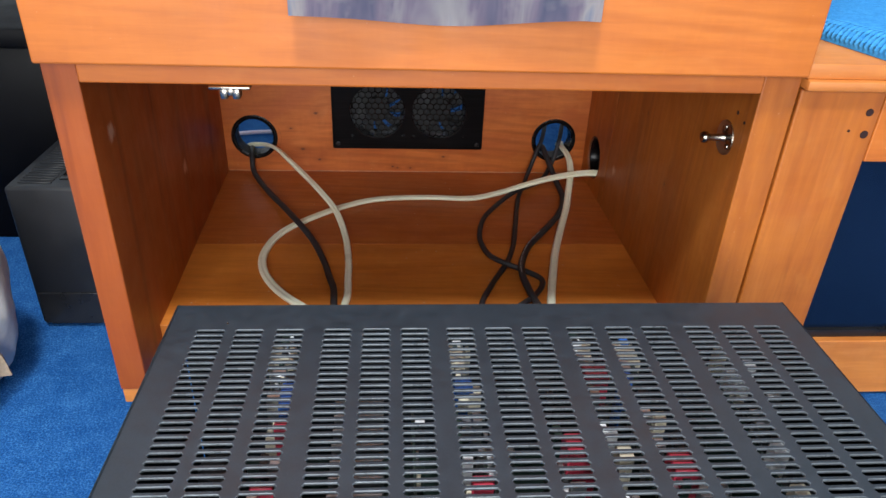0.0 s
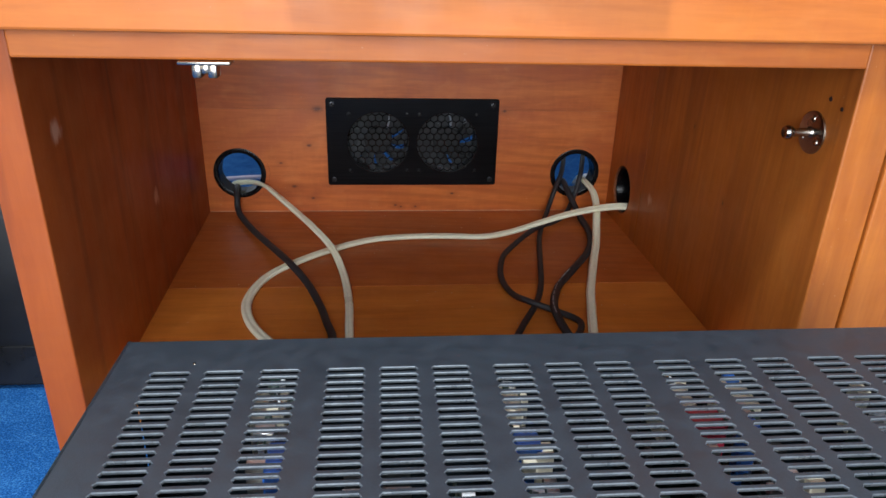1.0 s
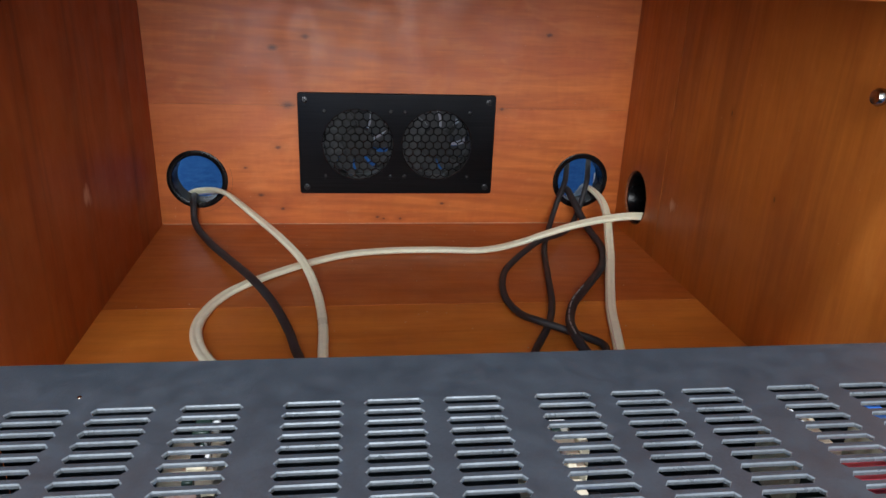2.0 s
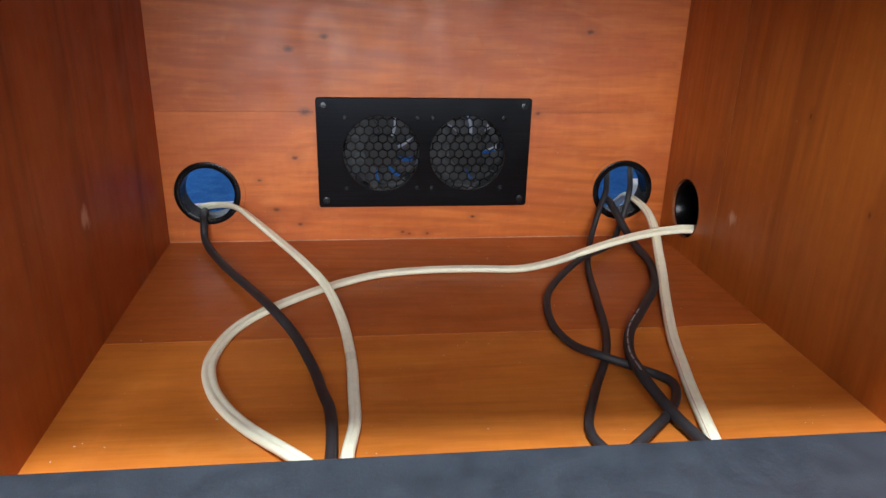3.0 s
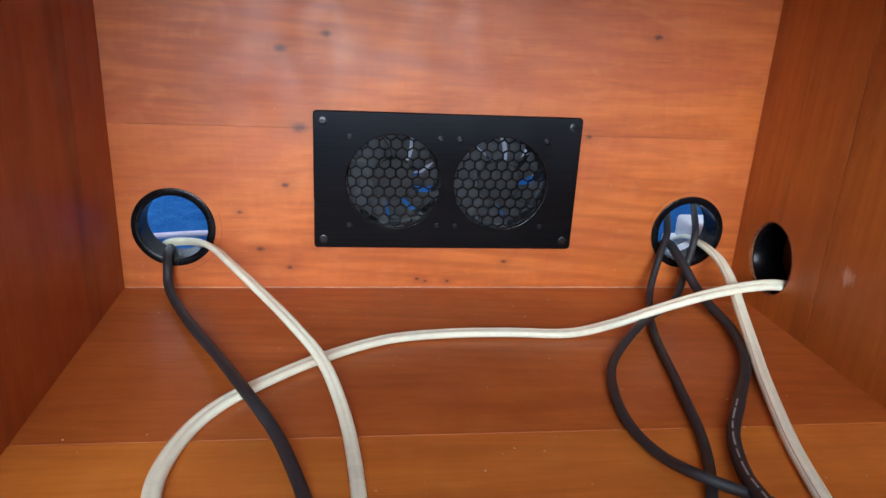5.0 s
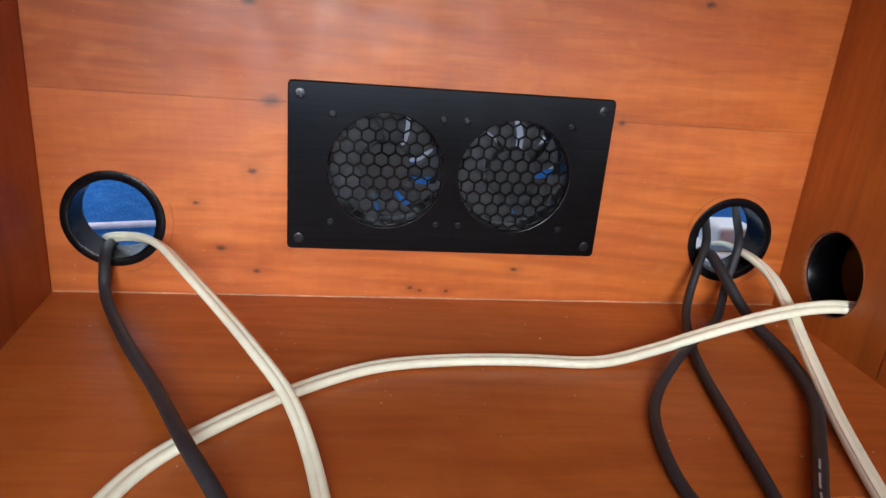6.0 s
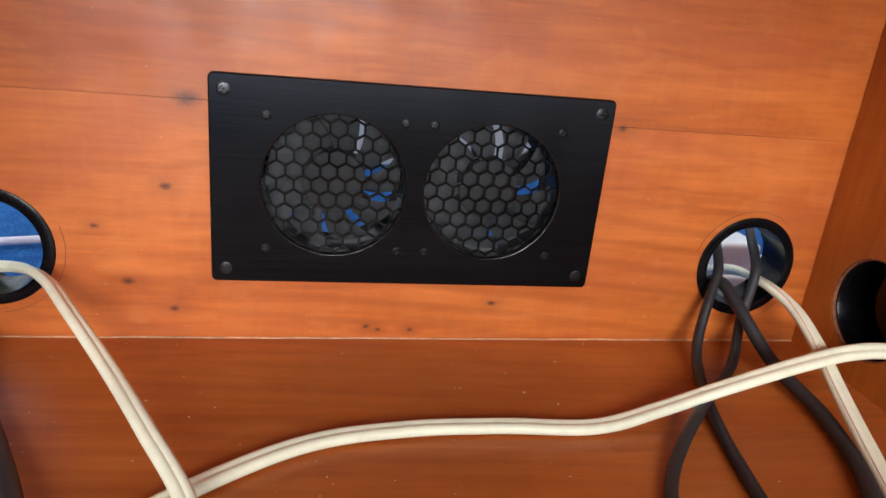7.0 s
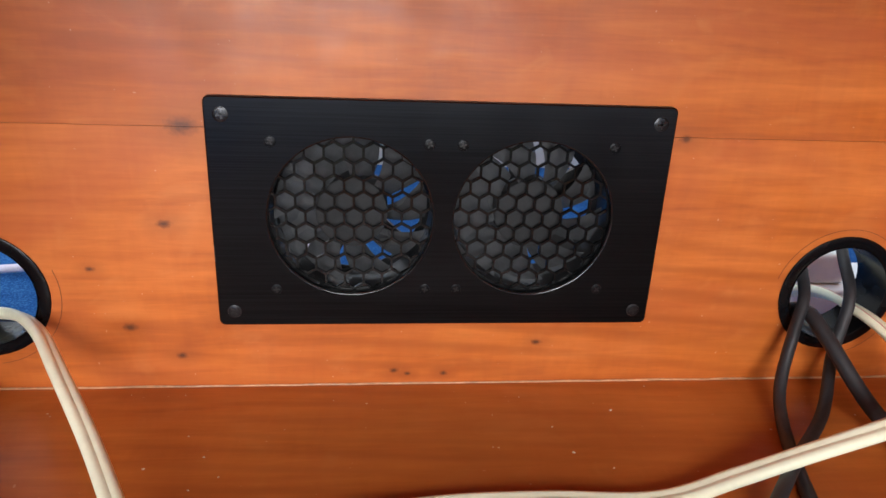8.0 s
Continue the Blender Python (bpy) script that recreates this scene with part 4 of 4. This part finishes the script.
for x, z, r in ((0.3575, 0.2490, 0.0034), (0.3590, 0.2305, 0.0036), (0.345, 0.2335, 0.0012)):
    part("drill_hole", lathe([(0, 0.0005), (r * 0.9, 0.0005), (r, -0.001)], 20, pose(x, FRONT - 0.002, z, 90, 0, 0)), M_HOLE, side_unit)

# ---- blue waffle towel on the lower unit ----


def towel():
    """A thick folded towel whose near edge lies aslant on the unit, woven in small ribs."""
    bm = bmesh.new()
    grid = {}
    nx, ny, dx, dy, fat = 0.97, 0.23, 0.23, -0.97, 0.014
    for i in range(150):
        for j in range(190):
            turn = min(1.0, i / 10) * math.pi / 2
            a, b = fat * (1 - math.cos(turn)) + 0.0017 * max(0, i - 10), -0.24 + 0.0017 * j
            x, y = 0.348 + nx * a + dx * b, -0.372 + ny * a + dy * b
            if x < 0.3085 or y < -0.446:
                continue
            z = 0.2880 + fat * math.sin(turn) + 0.004 * math.sin(b * 18) * min(1, a * 20)
            if i > 1 and (i % 3 == 0 or j % 3 == 0):
                x, z = x - 0.0022 * math.cos(turn), z + 0.0022 * math.sin(turn)
            grid[i, j] = bm.verts.new((x, y, z))
    for i, j in grid:
        four = [grid.get(k) for k in ((i, j), (i + 1, j), (i + 1, j + 1), (i, j + 1))]
        if all(four):
            bm.faces.new(four)
    return bm


tagged(part("towel", towel(), M_TOWEL, smooth=50), "bright blue waffle-weave towel folded on the wooden unit", "towel")

# ---- printed cloth hanging down the drawer front ----


def hanging():
    bm = bmesh.new()
    rows = []
    for i in range(41):
        u = i / 40
        x = -0.092 + 0.214 * u
        low = 0.3185 - 0.0045 * math.sin(math.pi * min(1, u * 1.05)) + 0.0015 * math.sin(u * 9)
        row = []
        for j in range(13):
            v = j / 12
            y = -0.4605 - 0.004 * math.sin(u * 7 + 1) * (1 - v) - 0.003 * (1 - v)
            row.append(bm.verts.new((x, y, low + (0.4872 - low) * v)))
        row.append(bm.verts.new((x, -0.4570, 0.4876)))
        row.append(bm.verts.new((x, -0.4450, 0.4876)))
        rows.append(row)
    for a, b in zip(rows, rows[1:]):
        for j in range(len(a) - 1):
            bm.faces.new((a[j], a[j + 1], b[j + 1], b[j]))
    bmesh.ops.solidify(bm, geom=bm.faces[:], thickness=0.0008)
    return bm


tagged(part("hanging_cloth", hanging(), M_PAPER, smooth=60), "grey and violet printed cloth hanging from the drawer gap", "cloth")

# ---- black storage box, black chest and bag beside the cabinet ----
nas = tagged(empty("storage_box", -0.345, -0.24, CARPET), "black plastic electronics box with a vented top on carpet", "electronics")
NX0, NX1, NY0, NY1, NZ = -0.398, -0.292, -0.318, -0.165, 0.120
part("body", rounded(NX0, NX1, NY0, NY1, CARPET + 0.004, NZ, 0.004, 3), M_NAS, nas)
part("front_band", rounded(NX0 + 0.004, NX1 - 0.004, NY0 - 0.0016, NY0 + 0.004, -0.040, -0.002, 0.0006, 1), M_BLACK, nas)
part("base", rounded(NX0 + 0.006, NX1 - 0.006, NY0 + 0.006, NY1 - 0.006, CARPET - 0.002, CARPET + 0.0042, 0.001), M_NAS, nas)
part("top_hatch", rounded(-0.352, -0.30, -0.30, -0.255, NZ - 0.001, NZ + 0.0016, 0.0008), M_GRILLE, nas)
for i in range(22):
    y = -0.309 + i * 0.0062
    part("vent_slat", rounded(NX0 + 0.010, -0.356, y, y + 0.0030, NZ - 0.001, NZ + 0.0012, 0.0004, 1), M_NAS, nas)

chest = tagged(empty("black_chest", -0.74, 0.05, CARPET), "low black chest standing on the carpet behind", "chest")
part("body", rounded(-1.05, -0.43, -0.12, 0.22, CARPET - 0.001, 0.203, 0.004), M_MATT, chest)
part("lid", rounded(-1.06, -0.42, -0.13, 0.23, 0.2035, 0.226, 0.004), M_MATT, chest)


def bag():
    bm = bmesh.new()
    bmesh.ops.create_icosphere(bm, subdivisions=5, radius=1)
    for q in bm.verts:
        p = q.co.copy()
        fold = noise.fractal(p * 1.7, 0.6, 2.0, 4) * 0.05 + 0.02 * math.sin(math.atan2(p.y, p.x) * 9 + p.z * 3)
        p *= 1 + fold
        p.z = max(p.z, -0.8)
        q.co = Vector((-0.455 + p.x * 0.086, -0.425 + p.y * 0.10, 0.048 + p.z * 0.118))
    return bm


cloth_bag = tagged(empty("cloth_bag", -0.478, -0.475, CARPET), "crumpled white cotton bag with beige trim on carpet", "bag")
part("body", bag(), M_BAG, cloth_bag, smooth=180)
part("handle", sweep([(-0.43, -0.47, 0.10), (-0.40, -0.46, 0.085), (-0.382, -0.445, 0.03), (-0.384, -0.43, -0.02)], [(-0.009, -0.001), (0.009, -0.001), (0.009, 0.001), (-0.009, 0.001)], 0.006), M_TRIM, cloth_bag)

# ---- behind the cabinet, seen through the grommets ----
strip = tagged(empty("power_strip", 0.34, 0.19, CARPET), "white plastic power strip with a plug on carpet", "power strip")
part("body", rounded(0.285, 0.42, 0.14, 0.20, CARPET - 0.001, -0.012, 0.004, 3), M_WHITE, strip)
part("plug", rounded(0.295, 0.335, 0.15, 0.19, -0.0121, 0.014, 0.005, 3), M_WHITE, strip)
cable("white_cable", [(-0.50, 0.215, CARPET + 0.006), (-0.40, 0.235, CARPET + 0.006), (-0.33, 0.245, CARPET + 0.006), (-0.26, 0.262, CARPET + 0.006), (-0.18, 0.27, CARPET + 0.006), (-0.08, 0.30, CARPET + 0.006)], circle_profile(0.0036), M_LILAC,
      "pale lilac cable lying on the carpet behind", "loose cables")
